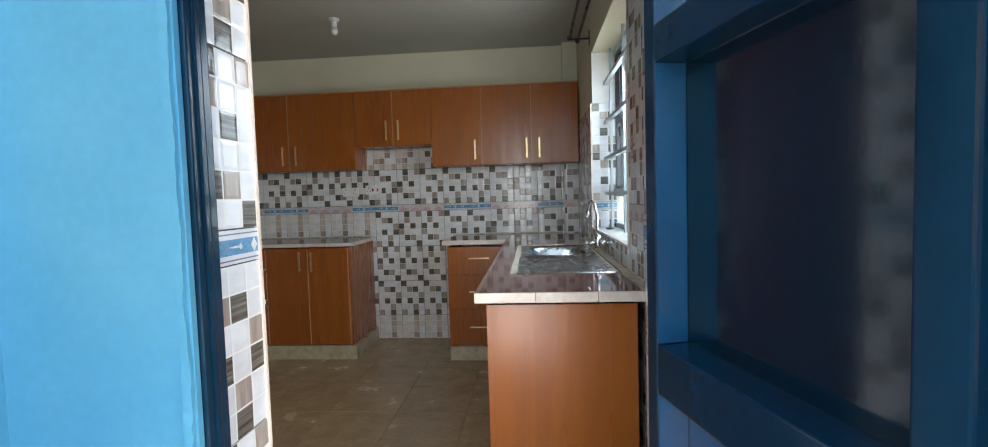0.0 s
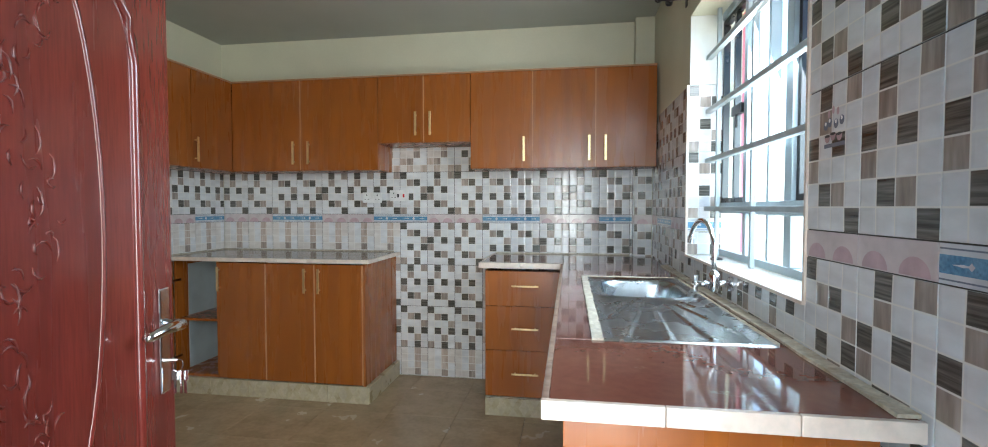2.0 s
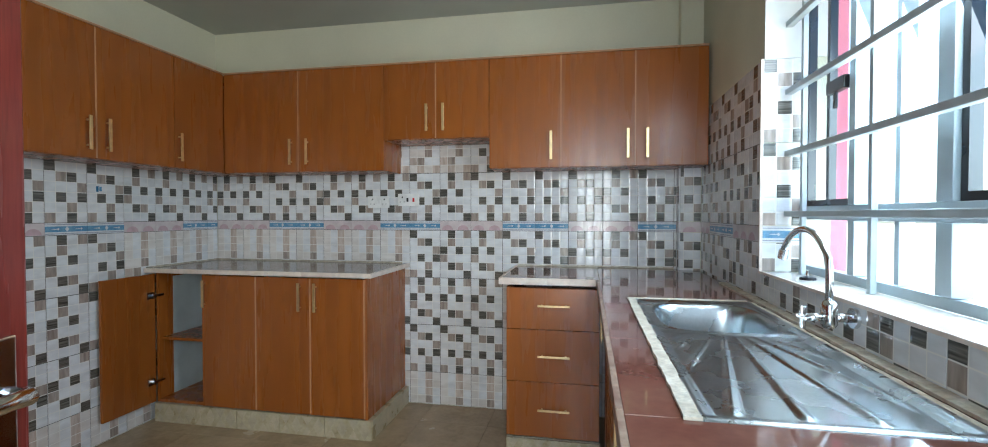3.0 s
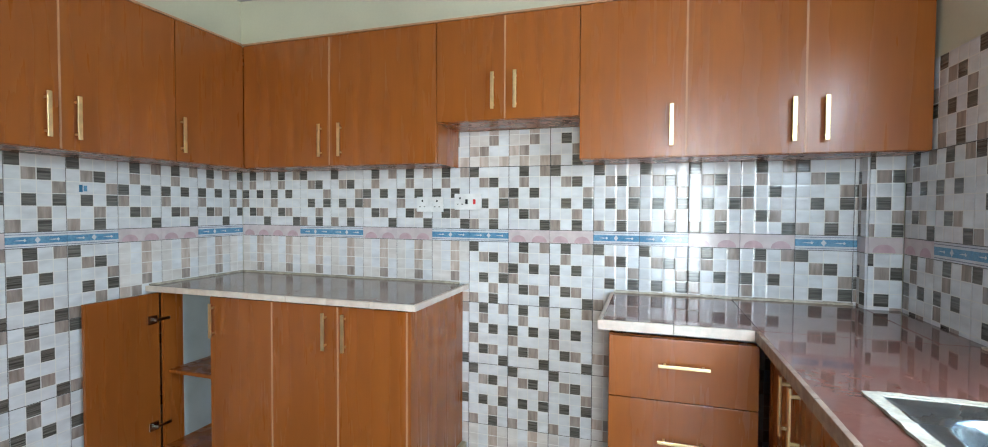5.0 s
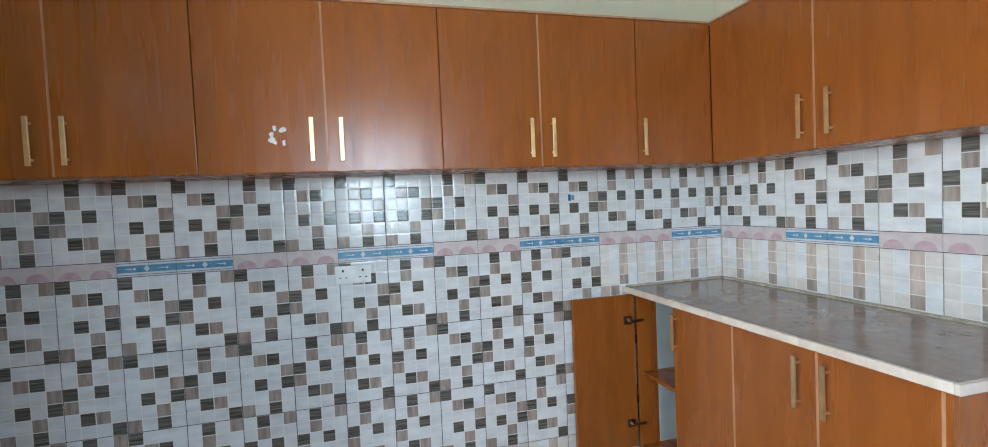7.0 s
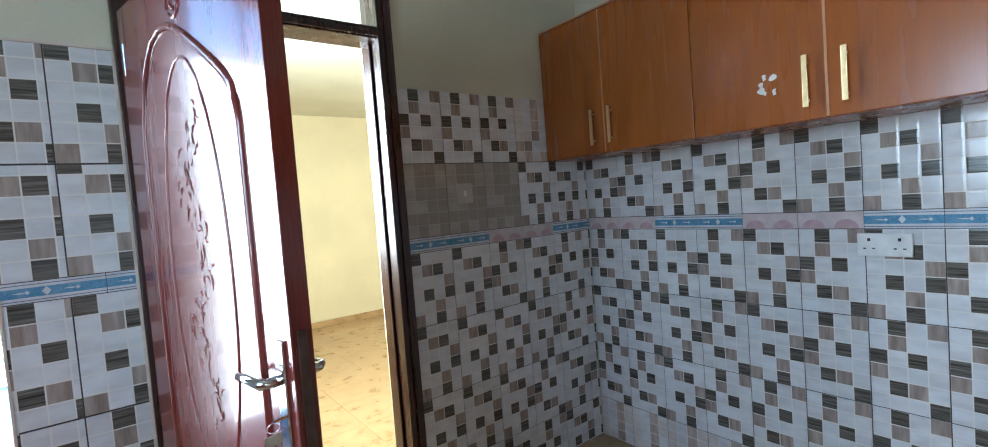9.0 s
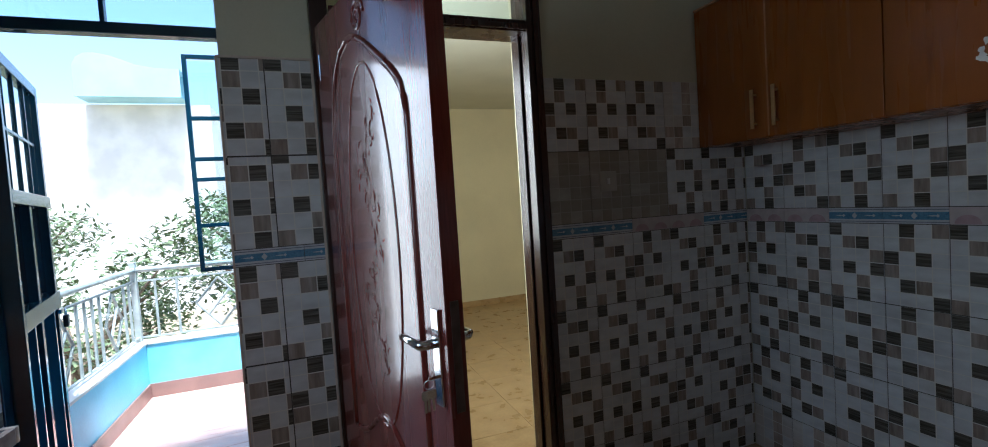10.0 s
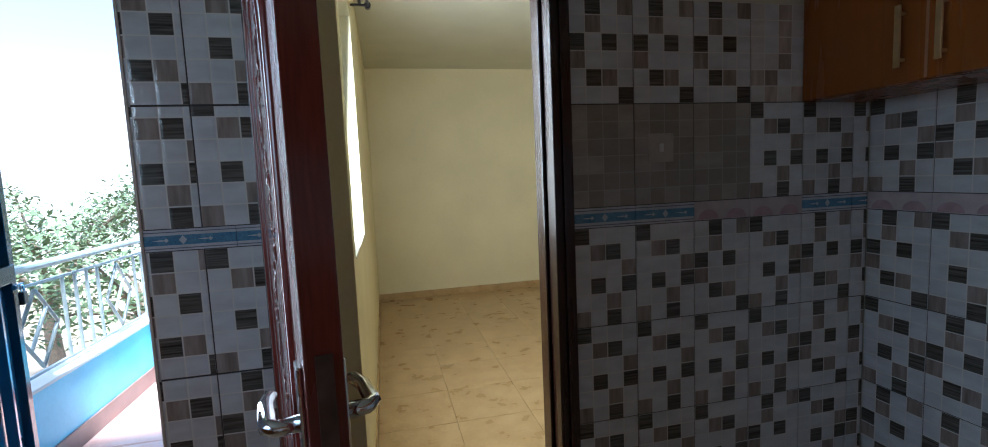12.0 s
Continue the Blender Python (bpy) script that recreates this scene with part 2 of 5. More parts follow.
def glass(name, rough=0.02, tint=(0.9, 0.96, 0.97)):
    m = bpy.data.materials.new(name)
    m.use_nodes = True
    n, ln = m.node_tree.nodes, m.node_tree.links
    n.remove(n["Principled BSDF"])
    tr, gl, mix, fr = n.new("ShaderNodeBsdfTransparent"), n.new("ShaderNodeBsdfGlossy"), n.new("ShaderNodeMixShader"), n.new("ShaderNodeValue")
    fr.outputs[0].default_value = 0.06
    tr.inputs[0].default_value = (*tint, 1)
    gl.inputs["Roughness"].default_value = rough
    ln.new(fr.outputs[0], mix.inputs[0])
    ln.new(tr.outputs[0], mix.inputs[1])
    ln.new(gl.outputs[0], mix.inputs[2])
    ln.new(mix.outputs[0], n["Material Output"].inputs[0])
    return m


GLASS = glass("window_glass")
FROST = mat("navy_sheet_gloss", (0.003, 0.022, 0.038), 0.09, coat=0.5, bump=0.01, grain_scale=150)


# ---- mesh helpers ----
def thing(name, at, label, category, group=""):
    ob = new(name)
    ob.location = at
    ob.empty_display_size = 0.1
    return tagged(ob, label, category, group)


def base_of(ob):
    v = Vector((0, 0, 0))
    while ob is not None:
        v += ob.location
        ob = ob.parent
    return v


def part(name, bm, material, parent=None, label="", smooth=False):
    if parent is not None:
        off = base_of(parent)
        bmesh.ops.translate(bm, vec=-off, verts=bm.verts)
    me = bpy.data.meshes.new(name)
    bm.to_mesh(me)
    bm.free()
    for m in (material if isinstance(material, (list, tuple)) else [material]):
        me.materials.append(m)
    if smooth:
        for p in me.polygons:
            p.use_smooth = True
    ob = new(name, me)
    ob.parent = parent
    if label:
        ob["label"] = label
    return ob


def box(x0, x1, y0, y1, z0, z1, bevel=0.0, bm=None, m=None, index=0):
    own = bmesh.new()
    bmesh.ops.create_cube(own, size=1, matrix=Matrix.Translation(((x0 + x1) / 2, (y0 + y1) / 2, (z0 + z1) / 2)) @ Matrix.Diagonal((abs(x1 - x0), abs(y1 - y0), abs(z1 - z0), 1)))
    if bevel:
        bmesh.ops.bevel(own, geom=list(own.edges), offset=bevel, segments=2, affect="EDGES", profile=0.6)
    if m is not None:
        bmesh.ops.transform(own, matrix=m, verts=own.verts)
    for f in own.faces:
        f.material_index = index
    if bm is None:
        return own
    me = bpy.data.meshes.new("join")
    own.to_mesh(me)
    own.free()
    bm.from_mesh(me)
    bpy.data.meshes.remove(me)
    return bm


def boxes(rows, bevel=0.0, m=None):
    bm = bmesh.new()
    for r in rows:
        box(*r, bevel=bevel, bm=bm, m=m)
    return bm


def tube(points, radius, sides=8, bm=None, closed=False, radii=None):
    """A round bar along points."""
    bm = bm or bmesh.new()
    pts = [Vector(p) for p in points]
    rings = []
    count = len(pts)
    for i, p in enumerate(pts):
        a = pts[(i - 1) % count] if closed or i else p
        b = pts[(i + 1) % count] if closed or i < count - 1 else p
        d = (b - a).normalized()
        up = Vector((0, 0, 1)) if abs(d.z) < 0.9 else Vector((1, 0, 0))
        u = d.cross(up).normalized()
        v = d.cross(u).normalized()
        r = radii[i] if radii else radius
        rings.append([bm.verts.new(p + r * (math.cos(2 * math.pi * k / sides) * u + math.sin(2 * math.pi * k / sides) * v)) for k in range(sides)])
    for i in range(count if closed else count - 1):
        A, B = rings[i], rings[(i + 1) % count]
        best = min(range(sides), key=lambda s: (A[0].co - B[s].co).length) if closed and i == count - 1 else 0
        for k in range(sides):
            bm.faces.new((A[k], A[(k + 1) % sides], B[(k + 1 + best) % sides], B[(k + best) % sides]))
    if not closed:
        bm.faces.new(rings[0])
        bm.faces.new(rings[-1][::-1])
    bmesh.ops.recalc_face_normals(bm, faces=bm.faces)
    return bm


def structure(name, bm, material, label=""):
    return tagged(part(name, bm, material), label, kind="structure")


# ---- plan ----
W, E, N, S = -2.10, 1.03, 4.80, 1.709      # inner faces of the kitchen's tiling
PIER = 1.555                               # inner face of the pier by the balcony door
PX0, PX1 = -0.168, 0.145                   # pier
DX0, DX1 = -1.03, -0.17                    # inner doorway with its frame
EX = 0.857                                 # inner face of the balcony doorway's other side
OUT = 1.385                                # outer face of the wall to the balcony
CEILZ, TOPZ = 2.44, 1.767
T = 0.008
SILL, HEAD, WY0, WY1, WX = 1.0, 2.075, 2.64, 3.775, 1.30

floor = structure("floor", box(W - 0.2, E + 0.26, 1.36, N + 0.2, -0.15, -0.008), CEMENT, "kitchen floor of glossy brown ceramic tiles")
ceiling = structure("ceiling", boxes([(PX0 - 0.035, E + 0.3, OUT, 1.53, CEILZ, CEILZ + 0.15), (W - 0.2, E + 0.3, 1.53, N + 0.2, CEILZ, CEILZ + 0.15)]), CEIL, "plain off-white painted kitchen ceiling")
wall_north = structure("wall_north", box(W - 0.2, E + 0.3, N + T, N + 0.2, -0.008, CEILZ), CREAM, "cream wall with mosaic tiles below")
wall_west = structure("wall_west", box(W - 0.2, W - T, OUT, N + T, -0.008, CEILZ), CREAM, "cream wall tiled up to the cabinets")
wall_south = structure("wall_south", boxes([(W - T, DX0, 1.53, S - T, -0.008, CEILZ), (DX0, DX1, 1.53, S - T, 2.32, CEILZ)]), CREAM, "cream wall with tiles beside the inner doorway")
wall_pier = structure("wall_pier", boxes([(PX0 - 0.035, PX1 - T, OUT, PIER - T - 0.03, -0.008, CEILZ), (PX0, PX1 - T, PIER - T - 0.03, PIER - T, -0.008, CEILZ), (PX1 - T, EX + T, OUT, PIER - T, 2.32, CEILZ), (EX + T, E + 0.3, 1.412, 1.605 - T, -0.008, CEILZ), (EX + 0.06, E + 0.3, OUT, 1.412, -0.008, CEILZ)]), CREAM, "short pier and lintel round the balcony door")
wall_east = structure("wall_east", boxes([(E + T, WX - 0.04, 1.605 - T, WY0, -0.008, CEILZ), (E + T, WX - 0.04, WY1 + T, N + T, -0.008, CEILZ), (E + T, WX - 0.04, WY0, WY1 + T, -0.008, SILL - T), (E + T, WX - 0.04, WY0, WY1 + T, HEAD, CEILZ)]), CREAM, "cream wall with the kitchen window and tiles")
structure("wall_outside", boxes([(WX - 0.04, WX + 0.02, 1.605 - T, WY0 + 0.03, -3.2, 2.6), (WX - 0.04, WX + 0.02, WY1 + 0.05, N + 0.2, -3.2, 2.6), (WX - 0.04, WX + 0.02, WY0 + 0.03, WY1 + 0.05, -3.2, SILL), (WX - 0.04, WX + 0.02, WY0 + 0.03, WY1 + 0.05, HEAD, 2.6)]), PINK, "pink painted outer wall of the house")
structure("pilaster", box(0.92, E + T, 4.73, N + T, 0.0, CEILZ), CREAM, "slim corner pilaster, tiled below and cream above")
part("pier_outer_face", box(PX0 - 0.06, PX1 - 0.005, OUT - 0.012, OUT - 0.001, -0.03, 2.5), CYAN, wall_pier, "bright cyan painted plaster")

# bedroom beyond the inner door
BX1, BY0, BX0 = -0.39, -2.2, -3.2
structure("bedroom_floor", box(BX0, BX1 + 0.02, BY0, OUT + 0.35, -0.15, -0.006), FLOOR2, "bedroom floor of ochre ceramic tiles")
structure("bedroom_ceiling", boxes([(BX0 - 0.1, BX1 + 0.22, BY0 - 0.1, OUT, 2.42, 2.55), (BX0 - 0.1, PX0 - 0.036, OUT, 1.529, 2.42, 2.43)]), CREAM, "cream painted bedroom ceiling")
structure("bedroom_wall_south", box(BX0, BX1 + 0.22, BY0 - 0.15, BY0, -0.15, 2.45), YELLOW, "pale yellow painted wall")
structure("bedroom_wall_west", box(BX0 - 0.15, BX0, BY0 - 0.1, 1.53, -0.15, 2.45), YELLOW, "pale yellow painted wall")
BW0, BW1, BS, BH = 0.42, 1.27, 1.0, 2.1
structure("bedroom_wall_east", boxes([(BX1, BX1 + 0.2, BY0, BW0, -0.15, 2.45), (BX1, BX1 + 0.2, BW1, OUT, -0.15, 2.45), (BX1, BX1 + 0.2, BW0, BW1, -0.15, BS), (BX1, BX1 + 0.2, BW0, BW1, BH, 2.45)]), YELLOW, "pale yellow wall with the balcony window")
structure("bedroom_wall_north", boxes([(BX0, DX0 + 0.02, 1.508, 1.529, -0.15, 2.45), (DX0 + 0.02, DX1 - 0.04, 1.508, 1.529, 2.32, 2.45), (DX0 + 0.001, DX0 + 0.045, 1.5295, 1.572, -0.008, 2.3)]), YELLOW, "pale yellow wall round the inner door")
structure("wall_outer_balcony", boxes([(BX1 + 0.2, BX1 + 0.215, BY0, BW0, -3.2, 2.6), (BX1 + 0.2, BX1 + 0.215, BW1, OUT - 0.012, -3.2, 2.6), (BX1 + 0.2, BX1 + 0.215, BW0, BW1, -3.2, BS), (BX1 + 0.2, BX1 + 0.215, BW0, BW1, BH, 2.6)]), CYAN, "bright cyan painted outer wall")
structure("bedroom_skirting", boxes([(BX0, BX1, BY0, BY0 + 0.008, -0.006, 0.07), (BX1 - 0.008, BX1, BY0 + 0.008, OUT - 0.03, -0.006, 0.07)]), FLOOR2, "ochre skirting tiles")

# ochre floor tiles of the bedroom
for row in range(9):
    for col in range(7):
        xa, ya = BX0 + 0.4 * col, BY0 + 0.012 + 0.4 * row
        xb, yb = min(xa + 0.399, BX1 - 0.009), min(ya + 0.399, OUT)
        part("tile", box(xa + 0.001, xb, ya + 0.001, yb, -0.0055, 0.0, bevel=0.0006), FLOOR2, bpy.data.objects["bedroom_floor"])

# ---- cabinets ----
def bar_handle(parent, x, y, z, length, axis, normal):
    """A flat gold bar on two posts; (x, y, z) is the bar's middle on the door's face, normal its way out."""
    nx, ny = normal
    bm = bmesh.new()
    h, w, out = length / 2, 0.0075, 0.028
    tx, ty = -ny, nx
    def b(u0, u1, o0, o1, z0, z1):
        xs = sorted((x + tx * u0 + nx * o0, x + tx * u1 + nx * o1))
        ys = sorted((y + ty * u0 + ny * o0, y + ty * u1 + ny * o1))
        box(xs[0], xs[1], ys[0], ys[1], z0, z1, bevel=0.0015, bm=bm)
    if axis == "z":
        b(-w, w, out - 0.006, out, z - h, z + h)
        for s in (-1, 1):
            b(-0.004, 0.004, 0.001, out - 0.005, z + s * (h - 0.02) - 0.004, z + s * (h - 0.02) + 0.004)
    else:
        b(-h, h, out - 0.006, out, z - 0.005, z + 0.005)
        for s in (-1, 1):
            b(s * (h - 0.02) - 0.004, s * (h - 0.02) + 0.004, 0.001, out - 0.005, z - 0.004, z + 0.004)
    return part("handle", bm, GOLD, parent, "flat brass-gold bar handle")


def panel(name, parent, x0, x1, y0, y1, z0, z1, label=""):
    return part(name, box(x0, x1, y0, y1, z0, z1, bevel=0.0018), WOOD, parent, label)


UZ0, UZ1 = 1.464, 2.077
FY = 4.537


def upper_north(x0, x1, splits, handles, z0=UZ0, label="", end=""):
    u = thing("wall_cabinet", ((x0 + x1) / 2, N - 0.13, z0), label, "wall cabinet", "kitchen wall cabinets")
    y0, y1 = FY + 0.018, N - 0.001
    part("body", boxes([(x0, x0 + 0.016, y0, y1, z0, UZ1), (x1 - 0.016, x1, y0, y1, z0, UZ1), (x0 + 0.016, x1 - 0.016, y0, y1, z0, z0 + 0.016), (x0 + 0.016, x1 - 0.016, y0, y1, UZ1 - 0.016, UZ1), (x0 + 0.016, x1 - 0.016, y1 - 0.004, y1, z0 + 0.016, UZ1 - 0.016)]), WOOD, u)
    xs = [x0, *splits, x1]
    for i, (a, b) in enumerate(zip(xs, xs[1:])):
        d = panel("door", u, a + 0.0015, b - 0.0015, FY, FY + 0.017, z0 + 0.002, UZ1 - 0.002)
        if i:
            part("edge_strip", box(a - 0.0035, a + 0.0035, FY - 0.0012, FY - 0.0001, z0 + 0.004, UZ1 - 0.004), WOOD_EDGE, u, "pale edge strip between doors")
        for hx in handles:
            if a < hx < b:
                bar_handle(d, hx, FY, z0 + 0.12, 0.155, "z", (0, -1))
    part("top_trim", box(x0, x1, FY - 0.003, FY + 0.02, UZ1 + 0.0005, UZ1 + 0.009), WOOD_EDGE, u, "pale top edge")
    return u


upper_north(-1.823, -0.758, [-1.312], [-1.356, -1.247], label="red-brown veneer two-door wall cabinet over the left worktop".replace("left ", "small "))
upper_north(-0.758, -0.131, [-0.444], [-0.493, -0.395], z0=1.64, label="shorter red-brown two-door cabinet over the cooker gap")
upper_north(-0.131, 1.025, [0.268, 0.659], [0.215, 0.62, 0.719], label="red-brown three-door wall cabinet beside the window wall")


def upper_west(y0, y1, splits, handles, label):
    u = thing("wall_cabinet", (W + 0.13, (y0 + y1) / 2, UZ0), label, "wall cabinet", "kitchen wall cabinets")
    fx = -1.823
    x0, x1 = W + 0.001, fx - 0.018
    part("body", boxes([(x0, x1, y0, y0 + 0.016, UZ0, UZ1), (x0, x1, y1 - 0.016, y1, UZ0, UZ1), (x0, x1, y0 + 0.016, y1 - 0.016, UZ0, UZ0 + 0.016), (x0, x1, y0 + 0.016, y1 - 0.016, UZ1 - 0.016, UZ1), (x0, x0 + 0.004, y0 + 0.016, y1 - 0.016, UZ0 + 0.016, UZ1 - 0.016)]), WOOD, u)
    ys = [y0, *splits, min(y1, FY - 0.001)]
    for i, (a, b) in enumerate(zip(ys, ys[1:])):
        d = panel("door", u, fx - 0.017, fx, a + 0.0015, b - 0.0015, UZ0 + 0.002, UZ1 - 0.002)
        if i:
            part("edge_strip", box(fx + 0.0001, fx + 0.0012, a - 0.0035, a + 0.0035, UZ0 + 0.004, UZ1 - 0.004), WOOD_EDGE, u, "pale edge strip between doors")
        for hy in handles:
            if a < hy < b:
                bar_handle(d, fx, hy, 1.58, 0.155, "z", (1, 0))
    part("top_trim", box(fx - 0.02, fx + 0.003, y0, min(y1, FY - 0.004), UZ1 + 0.0005, UZ1 + 0.009), WOOD_EDGE, u, "pale top edge")
    return u


upper_west(1.712, 2.487, [2.077], [2.024, 2.12], "red-brown two-door wall cabinet in the dark corner by the inner door")
marked = upper_west(2.488, 3.327, [2.909], [2.86, 2.961], "red-brown two-door wall cabinet with torn white sticker remains")
upper_west(3.328, 4.166, [3.73], [3.685, 3.777], "red-brown two-door wall cabinet over the tiled wall")
upper_west(4.167, 4.797, [], [4.19], "red-brown single-door corner wall cabinet")
sticker = bmesh.new()
rnd = random.Random(4)
for k in range(9):
    cy, cz = 2.745 + rnd.uniform(-0.022, 0.022), 1.595 + rnd.uniform(-0.028, 0.028)
    n = 7
    vs = [sticker.verts.new((-1.8222 + 0.0002 * k / 9, cy + rnd.uniform(0.004, 0.014) * math.cos(6.283 * j / n), cz + rnd.uniform(0.004, 0.014) * math.sin(6.283 * j / n))) for j in range(n)]
    sticker.faces.new(vs)
part("sticker_remains", sticker, SOCKET, marked, "torn white paper remains")

# base cabinet with an open door
CZ = 0.895
base = thing("base_cabinet", (-1.4, 4.5, 0), "red-brown base cabinet with one door standing open and a bare shelf", "base cabinet")
cx0, cx1, cf = -2.062, -0.733, 4.27
part("side_panel", box(cx1 - 0.016, cx1, cf - 0.018, N - 0.002, 0.11, CZ - 0.03, bevel=0.001), WOOD, base)
side = part("side_panel", box(cx0, cx0 + 0.015, cf, N - 0.002, 0.11, CZ - 0.03), WOOD, base)
part("inner_face", box(cx0 + 0.0152, cx0 + 0.0168, cf + 0.10, N - 0.012, 0.127, CZ - 0.06), CARCASS, side, "pale grey melamine inner face")
part("divider", box(-1.752, -1.736, cf, N - 0.012, 0.127, CZ - 0.03), WOOD, base)
part("bottom", box(cx0 + 0.016, cx1 - 0.016, cf, N - 0.012, 0.11, 0.126), WOOD, base)
part("shelf", box(cx0 + 0.017, -1.753, cf + 0.02, N - 0.012, 0.47, 0.486), WOOD, base)
part("back_panel", box(cx0 + 0.016, cx1 - 0.016, N - 0.011, N - 0.003, 0.127, CZ - 0.031), CARCASS, base, "pale grey-blue back panel")
for a, b, hx in ((-1.742, -1.398, -1.716), (-1.398, -1.066, -1.122), (-1.066, -0.75, -1.028)):
    d = panel("door", base, a + 0.0015, b - 0.0015, cf - 0.018, cf - 0.001, 0.115, CZ - 0.034)
    part("edge_strip", box(b - 0.004, b + 0.004, cf - 0.0192, cf - 0.0181, 0.117, CZ - 0.036), WOOD_EDGE, base, "pale edge strip between doors")
    bar_handle(d, hx, cf - 0.018, 0.758, 0.155, "z", (0, -1))
hinge_door = panel("door", base, -2.078, -2.061, 3.94, cf - 0.01, 0.115, CZ - 0.034, "open door leaf standing square to the cabinet")
for z in (0.24, 0.74):
    part("hinge", boxes([(-2.0605, -2.047, cf - 0.075, cf - 0.03, z - 0.02, z + 0.02), (-2.058, -2.028, cf - 0.05, cf + 0.02, z - 0.007, z + 0.007)], bevel=0.002), CHROME, hinge_door, "chrome cup hinge")
def triangles(parent, u0, u1, y):
    """Low pale triangles along the face of a plinth tile."""
    bm = bmesh.new()
    n = max(1, round((u1 - u0) / 0.068))
    w = (u1 - u0) / n
    for k in range(n):
        a = u0 + w * k
        for z0, z1, q in ((0.004, 0.052, 0), (0.055, 0.103, 1)):
            pts = ((a + 0.003, z0), (a + w - 0.003, z0), (a + w / 2, z1)) if (k + q) % 2 == 0 else ((a + 0.003, z1), (a + w / 2, z0), (a + w - 0.003, z1))
            front = [bm.verts.new((u, y - 0.0012, z)) for u, z in pts]
            back = [bm.verts.new((u, y, z)) for u, z in pts]
            bm.faces.new(front)
            for i in range(3):
                bm.faces.new((front[i], back[i], back[(i + 1) % 3], front[(i + 1) % 3]))
    bmesh.ops.recalc_face_normals(bm, faces=bm.faces)
    part("triangle_pattern", bm, KICK_PALE, parent, "pale raised triangles")


part("plinth", boxes([(cx0, cx1 - 0.003, cf - 0.012, N - 0.002, 0.001, 0.108)]), CEMENT, base)
for k in range(5):
    x = cx0 + 0.27 * k
    pt = part("plinth_tile", box(x + 0.001, min(x + 0.269, cx1 + 0.026), cf - 0.022, cf - 0.0125, 0.001, 0.108, bevel=0.001), KICK, base)
    triangles(pt, x + 0.003, min(x + 0.267, cx1 + 0.024), cf - 0.022)
for a, b in ((4.27, 4.52), (4.52, N - 0.003)):
    part("plinth_tile", box(cx1 - 0.0025, cx1 + 0.024, a - 0.01 if a < 4.3 else a + 0.001, b - 0.001, 0.001, 0.108, bevel=0.001), KICK, base)

wt = thing("worktop", (-1.4, 4.5, CZ - 0.03), "grey-brown tiled worktop with a cream tile edge", "worktop")
part("slab", box(W + 0.002, -0.712, 4.235, N - 0.004, CZ - 0.023, CZ - 0.008), CEMENT, wt)
for a, b in ((W + 0.002, -1.68), (-1.68, -1.2), (-1.2, -0.712)):
    part("tile", box(a + 0.0006, b - 0.0006, 4.235, N - 0.006, CZ - 0.007, CZ, bevel=0.001), TOP2, wt)
for k in range(7):
    a = W + 0.002 + 0.2 * k
    part("edge_tile", box(a, min(a + 0.199, -0.712), 4.222, 4.2345, CZ - 0.024, CZ + 0.001, bevel=0.0015), EDGE, wt)
for a, b in ((4.222, 4.42), (4.42, 4.62), (4.62, N - 0.004)):
    part("edge_tile", box(-0.7115, -0.699, a, b - 0.001, CZ - 0.024, CZ + 0.001, bevel=0.0015), EDGE, wt)
part("mortar_joint", boxes([(W + 0.002, -0.75, N - 0.016, N - 0.002, CZ, CZ + 0.008), (W + 0.002, W + 0.012, 4.24, N - 0.016, CZ, CZ + 0.008)]), CEMENT, wt)

# drawers and the sink run
dr = thing("drawer_unit", (0.24, 4.5, 0), "red-brown three-drawer base unit under the worktop corner", "drawer unit")
part("body", boxes([(0.018, 0.034, 4.24, N - 0.002, 0.11, CZ - 0.045), (0.034, 0.47, 4.24, N - 0.002, 0.11, 0.126), (0.034, 0.47, 4.26, 4.27, 0.126, CZ - 0.05)]), WOOD, dr)
for z0, z1, zh in ((0.645, 0.846, 0.764), (0.387, 0.642, 0.517), (0.116, 0.384, 0.255)):
    d = panel("drawer_front", dr, 0.020, 0.470, 4.222, 4.239, z0, z1)
    bar_handle(d, 0.253, 4.222, zh, 0.155, "x", (0, -1))
part("plinth", box(0.02, 0.475, 4.228, 4.75, 0.001, 0.108), CEMENT, dr)
pt = part("plinth_tile", box(0.02, 0.475, 4.216, 4.2275, 0.001, 0.104, bevel=0.001), KICK, dr)
triangles(pt, 0.022, 0.473, 4.216)

sc = thing("sink_cabinet", (0.76, 3.2, 0), "red-brown base cabinet run under the sink with a plain end panel", "base cabinet")
part("end_panel", box(0.492, 0.985, 2.282, 2.298, 0.001, CZ - 0.045, bevel=0.001), WOOD, sc, "plain red-brown end panel with fine upright grain")
part("body", boxes([(0.512, 0.53, 2.3, 4.2, 0.11, CZ - 0.047), (0.53, E - 0.01, 2.3, 4.2, 0.11, 0.126), (0.53, E - 0.01, 4.19, 4.2, 0.127, CZ - 0.047)]), WOOD, sc)
ys = [2.300, 2.84, 3.38, 3.93, 4.2]
for i, (a, b) in enumerate(zip(ys, ys[1:])):
    d = panel("door", sc, 0.494, 0.511, a + 0.002, b - 0.002, 0.115, CZ - 0.048)
    bar_handle(d, 0.494, b - 0.045 if i % 2 == 0 else a + 0.045, 0.76, 0.155, "z", (-1, 0))
part("plinth", box(0.515, E - 0.01, 2.31, 4.19, 0.001, 0.108), CEMENT, sc)

